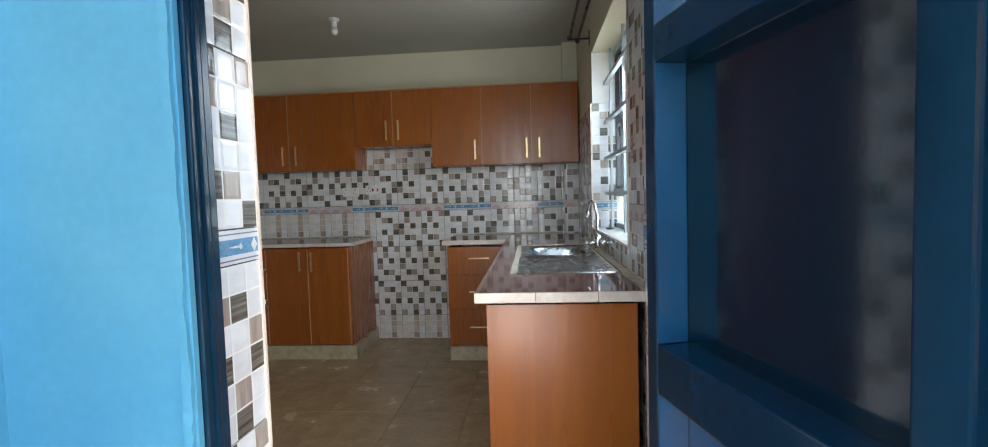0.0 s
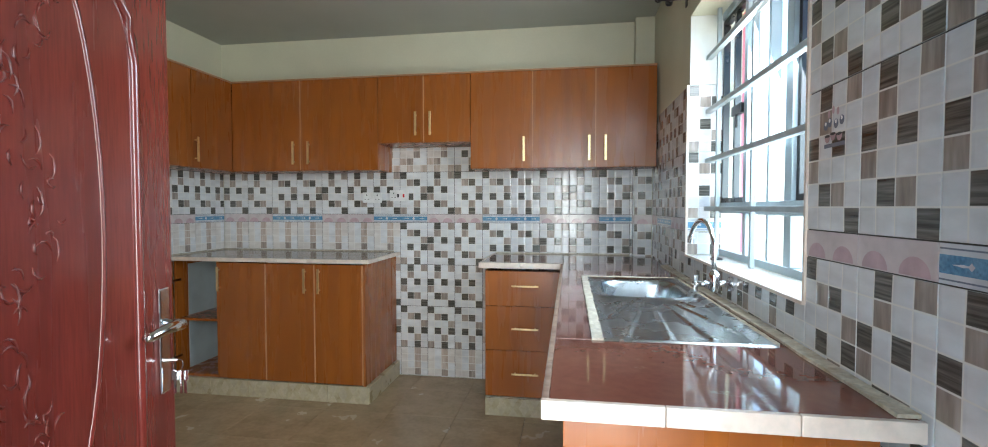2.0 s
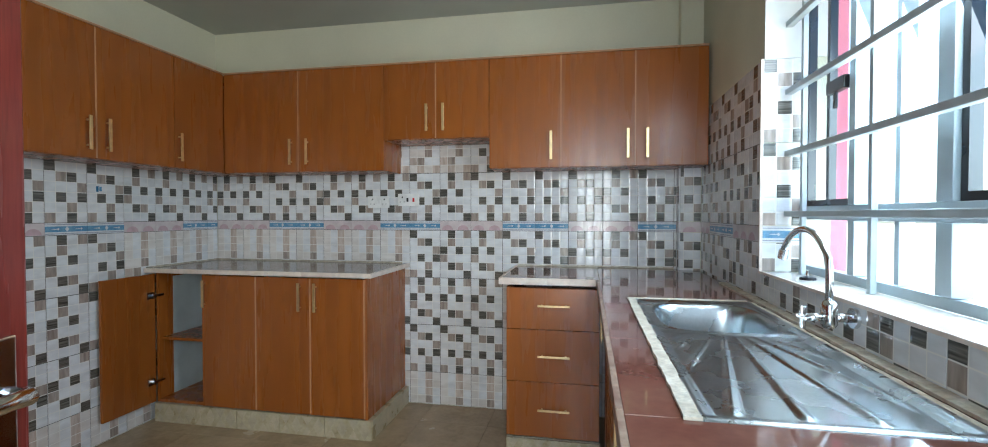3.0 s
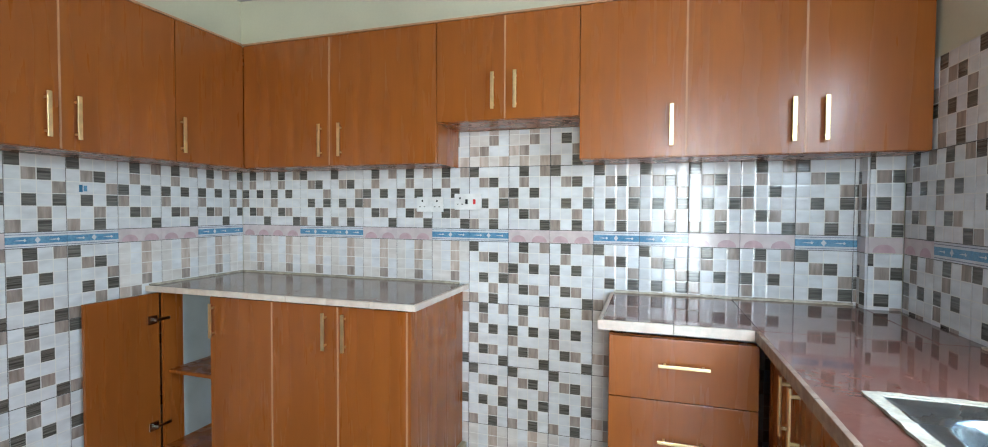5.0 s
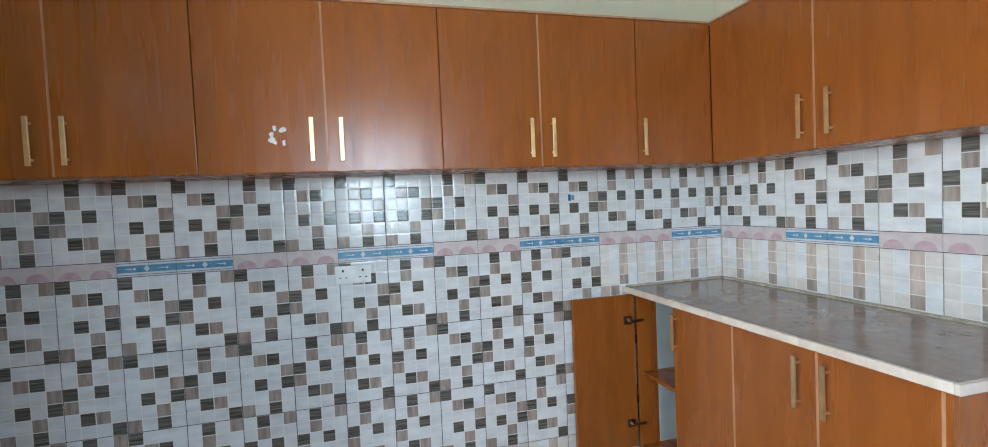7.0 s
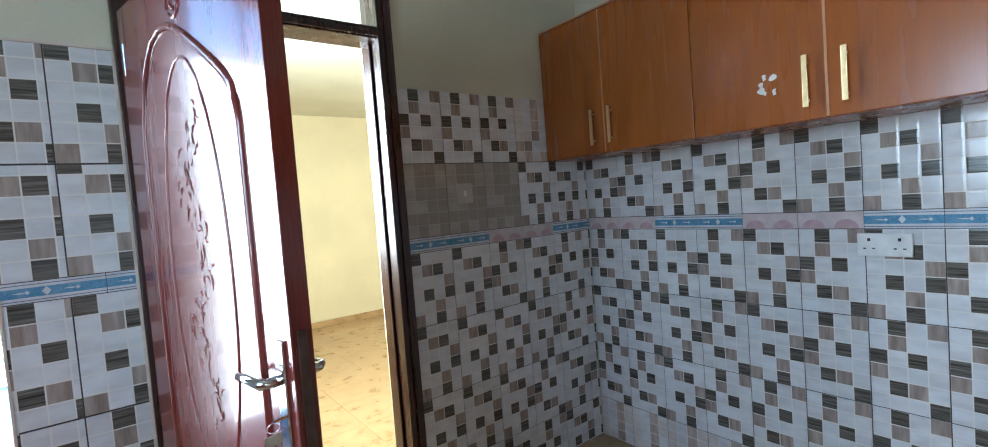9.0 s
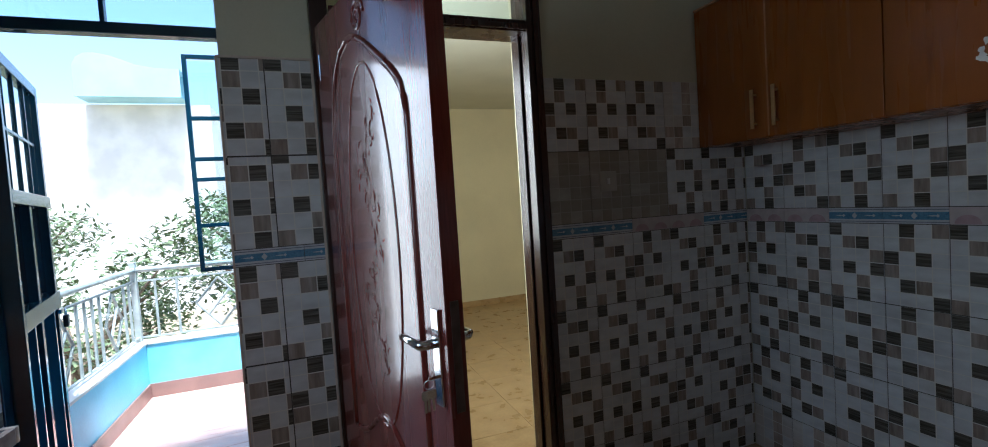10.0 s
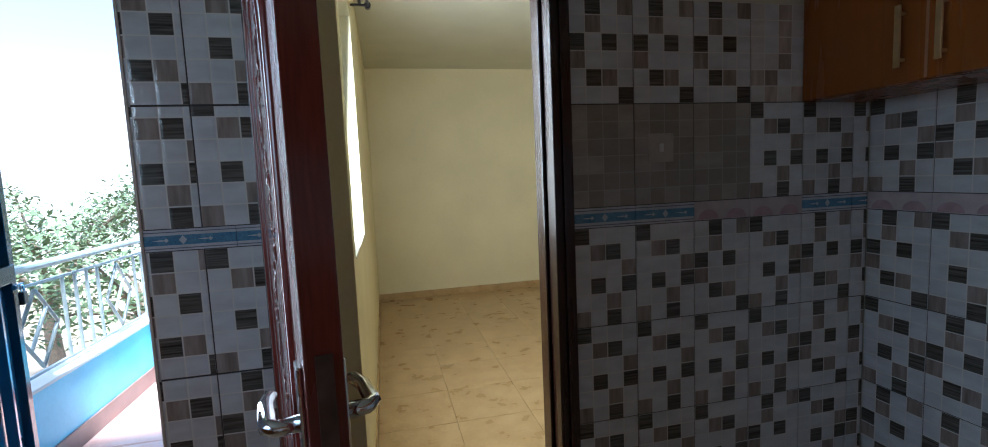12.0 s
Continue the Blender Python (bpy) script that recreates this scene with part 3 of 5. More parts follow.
st = thing("sink_worktop", (0.75, 3.4, CZ - 0.04), "glossy red-brown tiled worktop with cream edging round the sink", "worktop")
SX0, SX1, SY0, SY1 = 0.572, 0.968, 2.635, 3.715      # sink opening
part("slab", boxes([(0.47, SX0 + 0.01, 2.26, 4.75, CZ - 0.031, CZ - 0.008), (SX1 - 0.01, E - 0.003, 2.26, 4.72, CZ - 0.031, CZ - 0.008), (SX0 + 0.01, SX1 - 0.01, 2.26, SY0 + 0.01, CZ - 0.031, CZ - 0.008), (SX0 + 0.01, SX1 - 0.01, SY1 - 0.01, 4.75, CZ - 0.031, CZ - 0.008), (-0.005, 0.47, 4.225, N - 0.004, CZ - 0.031, CZ - 0.008)]), CEMENT, st)
for r in ((0.469, E - 0.005, 2.2595, 2.640), (0.469, SX0 - 0.012, 2.642, 3.12), (0.469, SX0 - 0.012, 3.122, 3.60), (0.469, SX0 - 0.012, 3.602, SY1 + 0.012), (SX1 + 0.022, E - 0.005, 2.642, SY1 + 0.012), (0.469, E - 0.005, SY1 + 0.0125, 4.22), (0.469, E - 0.115, 4.222, N - 0.005), (-0.005, 0.467, 4.226, N - 0.005), (E - 0.113, E - 0.005, 4.222, 4.728)):
    part("tile", box(*r, CZ - 0.007, CZ, bevel=0.001), TOP, st)
for k in range(3):
    a = 0.456 + 0.2 * k
    part("edge_tile", box(a, min(a + 0.199, E - 0.002), 2.247, 2.2585, CZ - 0.032, CZ + 0.001, bevel=0.002), EDGE, st)
for k in range(10):
    a = 2.26 + 0.2 * k
    part("edge_tile", box(0.456, 0.4685, a, min(a + 0.199, 4.222), CZ - 0.032, CZ + 0.001, bevel=0.002), EDGE_SHADED, st, "mottled brown-cream edge tile, darkened for its shaded side")
for a, b in ((-0.018, 0.22), (0.221, 0.455)):
    part("edge_tile", box(a, b, 4.212, 4.2245, CZ - 0.032, CZ + 0.001, bevel=0.002), EDGE, st)
part("edge_tile", box(-0.018, -0.0055, 4.225, N - 0.006, CZ - 0.032, CZ + 0.001, bevel=0.002), EDGE, st)
rough_joint = boxes([(SX0 - 0.015, SX0 + 0.012, SY0, SY1 + 0.01, CZ - 0.006, CZ + 0.0055), (SX0 + 0.012, SX1, SY1 - 0.010, SY1 + 0.014, CZ - 0.006, CZ + 0.0055), (E - 0.035, E - 0.002, 2.262, 4.20, CZ + 0.0005, CZ + 0.007), (SX1, SX1 + 0.02, 2.66, SY1, CZ - 0.006, CZ + 0.002), (-0.005, 0.9, N - 0.016, N - 0.002, CZ + 0.0005, CZ + 0.008)])
bmesh.ops.subdivide_edges(rough_joint, edges=[e for e in rough_joint.edges if e.calc_length() > 0.3], cuts=40, use_grid_fill=True)
for v in rough_joint.verts:
    v.co.x += 0.004 * noise.noise(v.co * 31)
    v.co.z += 0.002 * noise.noise(v.co * 47)
part("mortar_joint", rough_joint, MORTAR_PALE, st, "rough cream mortar round the sink and along the wall")


# ---- sink ----
def sink():
    s = thing("sink", ((SX0 + SX1) / 2, 3.2, CZ - 0.16), "stainless steel single-bowl sink with a fluted drainer", "sink")
    nx, ny = 90, 210
    x0, x1, y0, y1 = SX0 + 0.002, SX1 + 0.012, SY0 - 0.002, SY1 - 0.002
    bm = bmesh.new()
    grid = []
    bx, by, rx, ry = 0.785, 3.44, 0.150, 0.19
    for j in range(ny + 1):
        row = []
        for i in range(nx + 1):
            x, y = x0 + (x1 - x0) * i / nx, y0 + (y1 - y0) * j / ny
            e = min(x - x0, x1 - x, y - y0, y1 - y)
            z = CZ - 0.001 + 0.005 * min(1, e / 0.006) - 0.005 * min(1, max(0, (e - 0.016) / 0.012))
            q = (abs((x - bx) / rx) ** 4 + abs((y - by) / ry) ** 4) ** 0.25
            if q < 1.06:
                k = min(1, max(0, (1.06 - q) / 0.15))
                z -= 0.145 * k * k * (3 - 2 * k)
            lip = abs(q - 1.10)
            z += 0.0025 * max(0, 1 - lip / 0.03)
            # drainer: flutes fan out from the bowl
            dy = 3.25 - y
            if 0.02 < dy < 0.60 and e > 0.035:
                a = math.atan2(x - 0.80, dy + 0.13)
                f = abs(((a / 0.15) % 1) - 0.5)
                if abs(a) < 0.72:
                    z += 0.0055 * max(0, 1 - f / 0.13) * min(1, (dy - 0.02) / 0.04) * min(1, (e - 0.035) / 0.02)
                z -= 0.004
            row.append(bm.verts.new((x, y, z)))
        grid.append(row)
    for j in range(ny):
        for i in range(nx):
            bm.faces.new((grid[j][i], grid[j][i + 1], grid[j + 1][i + 1], grid[j + 1][i]))
    part("basin", bm, STEEL, s, smooth=True)
    d = bmesh.new()
    bmesh.ops.create_cone(d, cap_ends=True, segments=24, radius1=0.032, radius2=0.03, depth=0.006, matrix=Matrix.Translation((bx, by, CZ - 0.138)))
    part("drain", d, CHROME, s, "round chrome drain")
    return s


sink()


def tap():
    bx, by = 0.972, 3.13
    t = thing("tap", (1.02, by, 0.96), "chrome swan-neck wall tap with a small cross handle", "tap")
    part("wall_pipe", tube([(1.028, by, 0.965), (bx, by, 0.965)], 0.011, 12), CHROME, t, smooth=True)
    part("flange", tube([(1.029, by, 0.965), (1.02, by, 0.965)], 0.024, 16), CHROME, t)
    part("body", tube([(bx, by, 0.940), (bx, by, 0.950), (bx, by, 0.995), (bx, by, 1.005)], 0.016, 14, radii=[0.012, 0.018, 0.018, 0.011]), CHROME, t, smooth=True)
    pts = [(bx, by, 1.0), (bx, by, 1.05)]
    for k in range(1, 15):
        a = math.pi * (1 - 0.86 * k / 14)
        d = 0.105 * (1 + math.cos(a))
        pts.append((bx - 0.13 * d, by + d, 1.065 + 0.105 * math.sin(a)))
    part("spout", tube(pts, 0.0085, 12), CHROME, t, smooth=True)
    e = Vector(pts[-1])
    part("nozzle", tube([e, e + Vector((-0.001, 0.008, -0.024))], 0.0125, 12), CHROME, t)
    h = part("handle", tube([(bx, by, 0.965), (bx - 0.055, by - 0.005, 0.965)], 0.010, 12), CHROME, t, smooth=True)
    hx = bx - 0.058
    part("cross", boxes([(hx - 0.006, hx + 0.006, by - 0.032, by + 0.022, 0.960, 0.970), (hx - 0.006, hx + 0.006, by - 0.010, by, 0.938, 0.992)], bevel=0.003), CHROME, h)
    return t


tap()

# ---- kitchen window ----
def window_kitchen():
    w = tagged(new("window_1"), "steel window with white burglar bars and dark opening casements", kind="structure")
    w.location = (1.19, (WY0 + WY1) / 2, SILL)
    x = 1.19
    y0, y1 = WY0 + 0.002, WY1 + 0.04
    wall = [(x - 0.018, x + 0.018, y0, y0 + 0.03, SILL, HEAD), (x - 0.018, x + 0.018, y1 - 0.03, y1, SILL, HEAD),
            (x - 0.018, x + 0.018, y0 + 0.03, y1 - 0.03, SILL, SILL + 0.028), (x - 0.018, x + 0.018, y0 + 0.03, y1 - 0.03, HEAD - 0.028, HEAD),
            (x - 0.02, x + 0.02, y0 + 0.03, y1 - 0.03, 1.19, 1.236), (x - 0.025, x + 0.018, 3.43, 3.465, SILL + 0.03, 1.19), (x - 0.025, x + 0.018, 3.43, 3.465, 1.236, HEAD - 0.03), (x - 0.018, x + 0.018, 3.235, 3.255, SILL + 0.03, 1.19), (x - 0.018, x + 0.018, 3.235, 3.255, 1.236, HEAD - 0.03),
            (x - 0.025, x + 0.018, 3.045, 3.095, SILL + 0.03, 1.19), (x - 0.025, x + 0.018, 3.045, 3.095, 1.236, HEAD - 0.03)]
    part("window_frame", boxes(wall, bevel=0.002), GREYFRAME, w, "grey-blue painted steel frame")
    for a, b in ((3.468, y1 - 0.033), (y0 + 0.033, 3.042)):
        c = part("casement", boxes([(x - 0.012, x + 0.014, a, a + 0.02, 1.236, 2.04), (x - 0.012, x + 0.014, b - 0.02, b, 1.236, 2.04), (x - 0.012, x + 0.014, a + 0.02, b - 0.02, 1.236, 1.256), (x - 0.012, x + 0.014, a + 0.02, b - 0.02, 2.02, 2.04), (x - 0.01, x + 0.012, (a + b) / 2 - 0.01, (a + b) / 2 + 0.01, 1.256, 2.02)]), BLACK, w, "black casement frame")
        part("catch", boxes([(x - 0.034, x - 0.0125, a + 0.01, a + 0.12, 1.585, 1.625), (x - 0.034, x - 0.024, a + 0.06, a + 0.075, 1.535, 1.585)], bevel=0.003), BLACK, c)
    for a, b in ((y0 + 0.03, 3.045), (3.095, 3.235), (3.255, 3.43), (3.465, y1 - 0.03)):
        for z0, z1 in ((SILL + 0.03, 1.189), (1.237, HEAD - 0.03)):
            p = part("pane", box(x + 0.015, x + 0.018, a + 0.001, b - 0.001, z0, z1), GLASS, w)
            p.visible_shadow = False
    g = thing("burglar_bars", (1.12, 3.2, SILL), "pale grey painted steel burglar bars inside the window", "window bars")
    for z in (1.21, 1.425, 1.645, 1.885):
        part("bar", box(1.106, 1.13, WY0 - 0.004, WY1 + 0.004, z - 0.010, z + 0.010, bevel=0.003), BARS, g)
    for y in (3.70, 3.285, 2.87):
        part("bar", box(1.131, 1.147, y - 0.009, y + 0.009, SILL + 0.001, HEAD - 0.001, bevel=0.002), BARS, g)


window_kitchen()
structure("window_sill", box(E - 0.002, 1.17, WY0 + 0.001, WY1 - 0.001, SILL - T, SILL, bevel=0.002), TILE_C1, "glazed cream tile sill with dark squares")
sill = bpy.data.objects["window_sill"]
structure("window_reveal", boxes([(E + T, WX - 0.05, WY1, WY1 + T - 0.0005, TOPZ, HEAD - 0.001), (E + T, WX - 0.06, WY0 + 0.0005, WY0 + 0.0035, SILL, HEAD - 0.001)]), WHITE, "white painted window reveal")
structure("pink_outer_reveal", box(1.215, WX + 0.03, WY1 + 0.045, WY1 + 0.055, SILL, HEAD), PINK, "pink painted outer reveal")
structure("tile_trim", boxes([(E - 0.006, E + 0.004, WY1 - 0.006, WY1 + 0.004, SILL, TOPZ), (E - 0.005, E + 0.004, WY0 - 0.004, WY0 + 0.004, SILL, TOPZ), (E - 0.008, E + 0.002, WY0, WY1, SILL - 0.006, SILL + 0.003),
                          (PX1 - 0.004, PX1 + 0.003, PIER - 0.004, PIER + 0.003, 0, 1.845), (PX0 - 0.002, PX0 + 0.006, PIER - 0.003, PIER + 0.004, 0, 1.845), (PX0, PX1, PIER - 0.008, PIER + 0.003, 1.842, 1.85)]), EDGE, "pale tile edge trims")


# ---- inner door ----
def inner_door():
    d = tagged(new("door_1"), "carved dark red-brown wooden door standing open with its lever handle", kind="structure")
    hinge = (-0.207, 1.659, 0.0)
    d.location = hinge
    frame_rows = [(DX0, DX0 + 0.055, 1.575, S + 0.012, 0, 2.3), (DX1 - 0.062, DX1 - 0.001, 1.53, PIER + 0.08, 0, 2.3), (DX0 + 0.055, DX1 - 0.062, 1.575, S + 0.0, 1.945, 1.99), (DX0 + 0.055, DX1 - 0.062, 1.575, S, 2.27, 2.3)]
    part("door_frame", boxes(frame_rows, bevel=0.003), DARKWOOD, d, "dark varnished wooden frame with a fanlight over it")
    part("stop_bead", boxes([(DX0 + 0.0555, DX0 + 0.065, 1.58, 1.65, 0, 1.944), (DX0 + 0.0, DX0 + 0.03, S + 0.0125, S + 0.022, 0, 2.3), (DX0 + 0.0552, DX1 - 0.063, S + 0.0005, S + 0.014, 1.95, 1.972)], bevel=0.003), DARKWOOD, d)
    turn = Matrix.Translation(hinge) @ pose(0, 0, 0, 0, 0, 105.2)
    L, H, th = 0.785, 1.925, 0.048
    # local x along the leaf from the hinge, y across it
    leaf = box(0, L, -th / 2, th / 2, 0.008, H, bevel=0.002)
    bmesh.ops.transform(leaf, matrix=turn, verts=leaf.verts)
    leaf = part("leaf", leaf, MAROON, d)
    for side in (-1, 1):
        yy = side * (th / 2 - 0.0025)
        cx = L / 2
        big = bmesh.new()
        def curve(pts, r, closed=False, bm=big):
            tube([turn @ Vector((a, yy, b)) for a, b in pts], r, 8, bm, closed)
        oval = lambda ox, oz, rx, rz, n=48: [(ox + rx * math.cos(6.2832 * k / n), oz + rz * math.sin(6.2832 * k / n)) for k in range(n)]
        curve(oval(cx, 1.17, 0.17, 0.53), 0.006, True)
        # outer moulding, arched at the top, with scrolls below
        arch = [(cx - 0.27, 0.56)] + [(cx - 0.27, z) for z in (0.8, 1.2, 1.5)] + [(cx - 0.27 + 0.27 * (1 - math.cos(a)), 1.5 + 0.27 * math.sin(a) * (1 + 0.25 * math.sin(2 * a))) for a in [k * math.pi / 16 for k in range(1, 16)]] + [(cx + 0.27, z) for z in (1.5, 1.2, 0.8, 0.56)]
        curve(arch, 0.011)
        curve([(cx + (x - cx) * 0.945, 1.15 + (z - 1.15) * 0.98) for x, z in arch], 0.004)
        curve([(cx - 0.27 + 0.54 * k / 20, 0.56 + 0.075 * math.sin(math.pi * k / 20) * (1 if k < 21 else 0) - 0.03 * math.sin(3 * math.pi * k / 20)) for k in range(21)], 0.010)
        curve([(cx - 0.26, 0.14), (cx - 0.26, 0.46)] + [(cx - 0.26 + 0.52 * k / 16, 0.46 + 0.06 * math.sin(math.pi * k / 16)) for k in range(1, 16)] + [(cx + 0.26, 0.46), (cx + 0.26, 0.14), (cx - 0.26, 0.14)], 0.010)
        curve([(cx + 0.05 * math.cos(a) * (1 - a / 14), 1.83 + 0.05 * math.sin(a) * (1 - a / 14)) for a in [k * 0.4 for k in range(28)]], 0.007)
        part("moulding", big, MAROON, leaf, smooth=True)
        carve = bmesh.new()
        r = random.Random(7)
        for k in range(85):
            z = 0.78 + 0.8 * (k / 85)
            x = cx + 0.045 * math.sin(z * 17) + r.uniform(-0.035, 0.035)
            a0 = r.uniform(0, 6.28)
            rad = r.uniform(0.008, 0.02)
            pts = [(x + rad * math.cos(a0 + q * 0.5), z + 1.4 * rad * math.sin(a0 + q * 0.5)) for q in range(5)]
            tube([turn @ Vector((a, yy + side * 0.003, b)) for a, b in pts], 0.002, 5, carve, radii=[0.0006, 0.0018, 0.0026, 0.0018, 0.0006])
        part("carving", carve, MAROON, leaf, "carved flower scroll relief", smooth=True)
        plate = box(L - 0.062, L - 0.026, min(side * 0.0245, side * 0.031), max(side * 0.0245, side * 0.031), 0.81, 1.04, bevel=0.003)
        bmesh.ops.transform(plate, matrix=turn, verts=plate.verts)
        plate = part("handle_plate", plate, CHROME, leaf, "worn chrome lock plate")
        lever = tube([turn @ Vector(p) for p in ((L - 0.044, side * 0.030, 0.96), (L - 0.044, side * 0.060, 0.96), (L - 0.052, side * 0.068, 0.961), (L - 0.11, side * 0.068, 0.965), (L - 0.155, side * 0.062, 0.960), (L - 0.165, side * 0.055, 0.957))], 0.009, 10, radii=[0.012, 0.011, 0.012, 0.011, 0.010, 0.007])
        part("lever", lever, CHROME, plate, smooth=True)
    edge = box(L + 0.0005, L + 0.003, -0.011, 0.011, 0.80, 1.06)
    bmesh.ops.transform(edge, matrix=turn, verts=edge.verts)
    part("lock_strip", edge, LOCK, leaf, "dark steel lock strip in the door's edge")
    k = thing("keys", turn @ Vector((L - 0.044, -0.035, 0.87)), "small bunch of steel keys hanging from the door lock", "keys")
    p = turn @ Vector((L - 0.044, -0.055, 0.88))
    key = tube([turn @ Vector((L - 0.044, -0.031, 0.88)), p], 0.004, 8)
    part("inserted_key", key, CHROME, k)
    part("ring", tube([p + Vector((0.012 * math.cos(a), 0.004 * math.sin(a), 0.012 * math.sin(a) - 0.012)) for a in [j * 0.524 for j in range(12)]], 0.0012, 6, closed=True), CHROME, k)
    for j, s in enumerate((-0.008, 0.004, 0.012)):
        part("key", boxes([(p.x + s - 0.008, p.x + s + 0.008, p.y - 0.001 + 0.003 * j, p.y + 0.001 + 0.003 * j, p.z - 0.045, p.z - 0.024), (p.x + s - 0.003, p.x + s + 0.003, p.y - 0.001 + 0.003 * j, p.y + 0.001 + 0.003 * j, p.z - 0.075, p.z - 0.045)], bevel=0.0005), CHROME, k)
    for z in (0.25, 1.78):
        part("hinge", tube([(hinge[0] + 0.012, hinge[1] + 0.026, z - 0.045), (hinge[0] + 0.012, hinge[1] + 0.026, z + 0.045)], 0.007, 10), CHROME, d)
    fan = part("fanlight", box(DX0 + 0.056, DX1 - 0.063, 1.62, 1.624, 1.991, 2.269), GLASS, d, "clear fanlight pane")
    fan.visible_shadow = False


inner_door()


# ---- balcony door ----
def balcony_door():
    d = tagged(new("door_2"), "dark blue steel and glass door opened outwards on to the balcony", kind="structure")
    d.location = (0.86, 1.40, 0)
    fr = [(PX1 - 0.0075, PX1 + 0.003, OUT + 0.001, 1.437, -0.02, 2.3), (EX - 0.004, EX + 0.0075, 1.412, 1.465, -0.02, 2.3), (PX1 + 0.0045, 0.91, 1.388, 1.436, 1.945, 1.985), (PX1 + 0.0045, 0.91, 1.388, 1.436, 2.27, 2.3), (PX1 + 0.0035, PX1 + 0.007, 1.40, 1.415, -0.02, 1.944), (0.5, 0.515, 1.37, 1.4, 1.986, 2.269)]
    part("door_frame", boxes(fr, bevel=0.003), NAVY, d, "navy painted steel frame")
    hinge = Vector((0.846, 1.400, 0.0))
    turn = Matrix.Translation(hinge) @ pose(0, 0, 0, 0, 0, -90 + 13.7)
    L = 0.76

    def leafpart(name, rows, material, parent, label="", bevel=0.003):
        bm = boxes(rows, bevel=bevel, m=turn)
        return part(name, bm, material, parent, label)
    # local x from the hinge outwards, y negative is the side that faces the opening
    leaf = leafpart("leaf_frame", [(0, 0.03, -0.035, 0.02, 0.02, 1.93), (L - 0.045, L, -0.02, 0.02, 0.02, 1.93), (0.045, L - 0.045, -0.02, 0.02, 0.02, 0.07), (0.045, L - 0.045, -0.02, 0.02, 1.885, 1.93),
                                   (0.03, L - 0.045, -0.035, 0.02, 0.93, 1.0), (0.03, L - 0.045, -0.035, 0.02, 1.38, 1.43), (L / 2 - 0.02, L / 2 + 0.02, -0.02, 0.02, 0.07, 0.93), (L / 2 - 0.02, L / 2 + 0.02, -0.02, 0.02, 1.0, 1.38)], NAVY, d, "navy painted steel leaf frame")
    # Same stile, but this face is coloured lighter to carry the sky's light.
    leafpart("frame_return", [(0.0302, 0.0316, -0.034, 0.009, 1.001, 1.379), (0.0302, 0.0316, -0.034, 0.009, 0.071, 0.929)], STEELBLUE, leaf, "return of the stile, its sky light put in as lighter blue", bevel=0)
    leafpart("channel", [(0.18, 0.20, -0.03, 0.005, 0.07, 0.93), (L - 0.2, L - 0.18, -0.03, 0.005, 0.07, 0.93)], STEELBLUE, leaf, "upright steel channels")
    leafpart("glazing_bar", [(0.045, L - 0.045, -0.008, 0.008, 1.65, 1.665), (0.2, 0.214, -0.008, 0.008, 1.43, 1.885), (L / 2 - 0.007, L / 2 + 0.007, -0.008, 0.008, 1.43, 1.885), (L - 0.214, L - 0.2, -0.008, 0.008, 1.43, 1.885)], NAVY, leaf)
    for a, b in ((0.032, L / 2 - 0.021), (L / 2 + 0.021, L - 0.046)):
        leafpart("sheet_panel", [(a, b, 0.010, 0.014, 0.071, 0.929)], STEELBLUE, leaf, "blue sheet-steel panel", bevel=0)
        leafpart("frosted_pane", [(a, b, 0.010, 0.014, 1.001, 1.379)], FROST, leaf, "frosted glass pane", bevel=0)
    cells = [0.046, 0.199, 0.215, L / 2 - 0.008, L / 2 + 0.008, L - 0.215, L - 0.199, L - 0.046]
    for k in range(0, 8, 2):
        for z0, z1 in ((1.431, 1.649), (1.666, 1.884)):
            p = leafpart("pane", [(cells[k], cells[k + 1], -0.002, 0.002, z0, z1)], GLASS, leaf, bevel=0)
            p.visible_shadow = False
    pad = thing("padlock", turn @ Vector((L - 0.03, -0.05, 0.87)), "black padlock hanging on the steel door's latch", "padlock")
    pb = box(L - 0.055, L - 0.015, -0.055, -0.035, 0.83, 0.885, bevel=0.005)
    bmesh.ops.transform(pb, matrix=turn, verts=pb.verts)
    part("body", pb, BLACK, pad)
    part("shackle", tube([turn @ Vector((L - 0.035 + 0.014 * math.cos(a), -0.045, 0.885 + 0.028 * math.sin(a))) for a in [j * 0.35 for j in range(10)]], 0.0035, 8), CHROME, pad)
    leafpart("latch", [(L - 0.06, L + 0.03, -0.034, -0.021, 0.895, 0.915)], STEELBLUE, leaf, "steel slide latch")
    tr = part("transom_pane", box(PX1 + 0.006, 0.499, 1.384, 1.388, 1.986, 2.269), GLASS, d)
    tr.visible_shadow = False
    tr = part("transom_pane", box(0.516, 0.864, 1.384, 1.388, 1.986, 2.269), GLASS, d)
    tr.visible_shadow = False


balcony_door()
edge = boxes([(PX1 - 0.022, PX1 - 0.0085, OUT - 0.020, OUT - 0.0125, -0.02, 2.3)])
bmesh.ops.subdivide_edges(edge, edges=[e for e in edge.edges if e.calc_length() > 1], cuts=160, use_grid_fill=True)
for v in edge.verts:
    v.co.x += 0.003 * noise.noise(v.co * 9) + 0.002 * noise.noise(v.co * 60)
    v.co.y += 0.002 * noise.noise(v.co * 60)
part("plaster_edge", edge, CYAN, wall_pier, "ragged cyan plaster edge beside the steel frame")


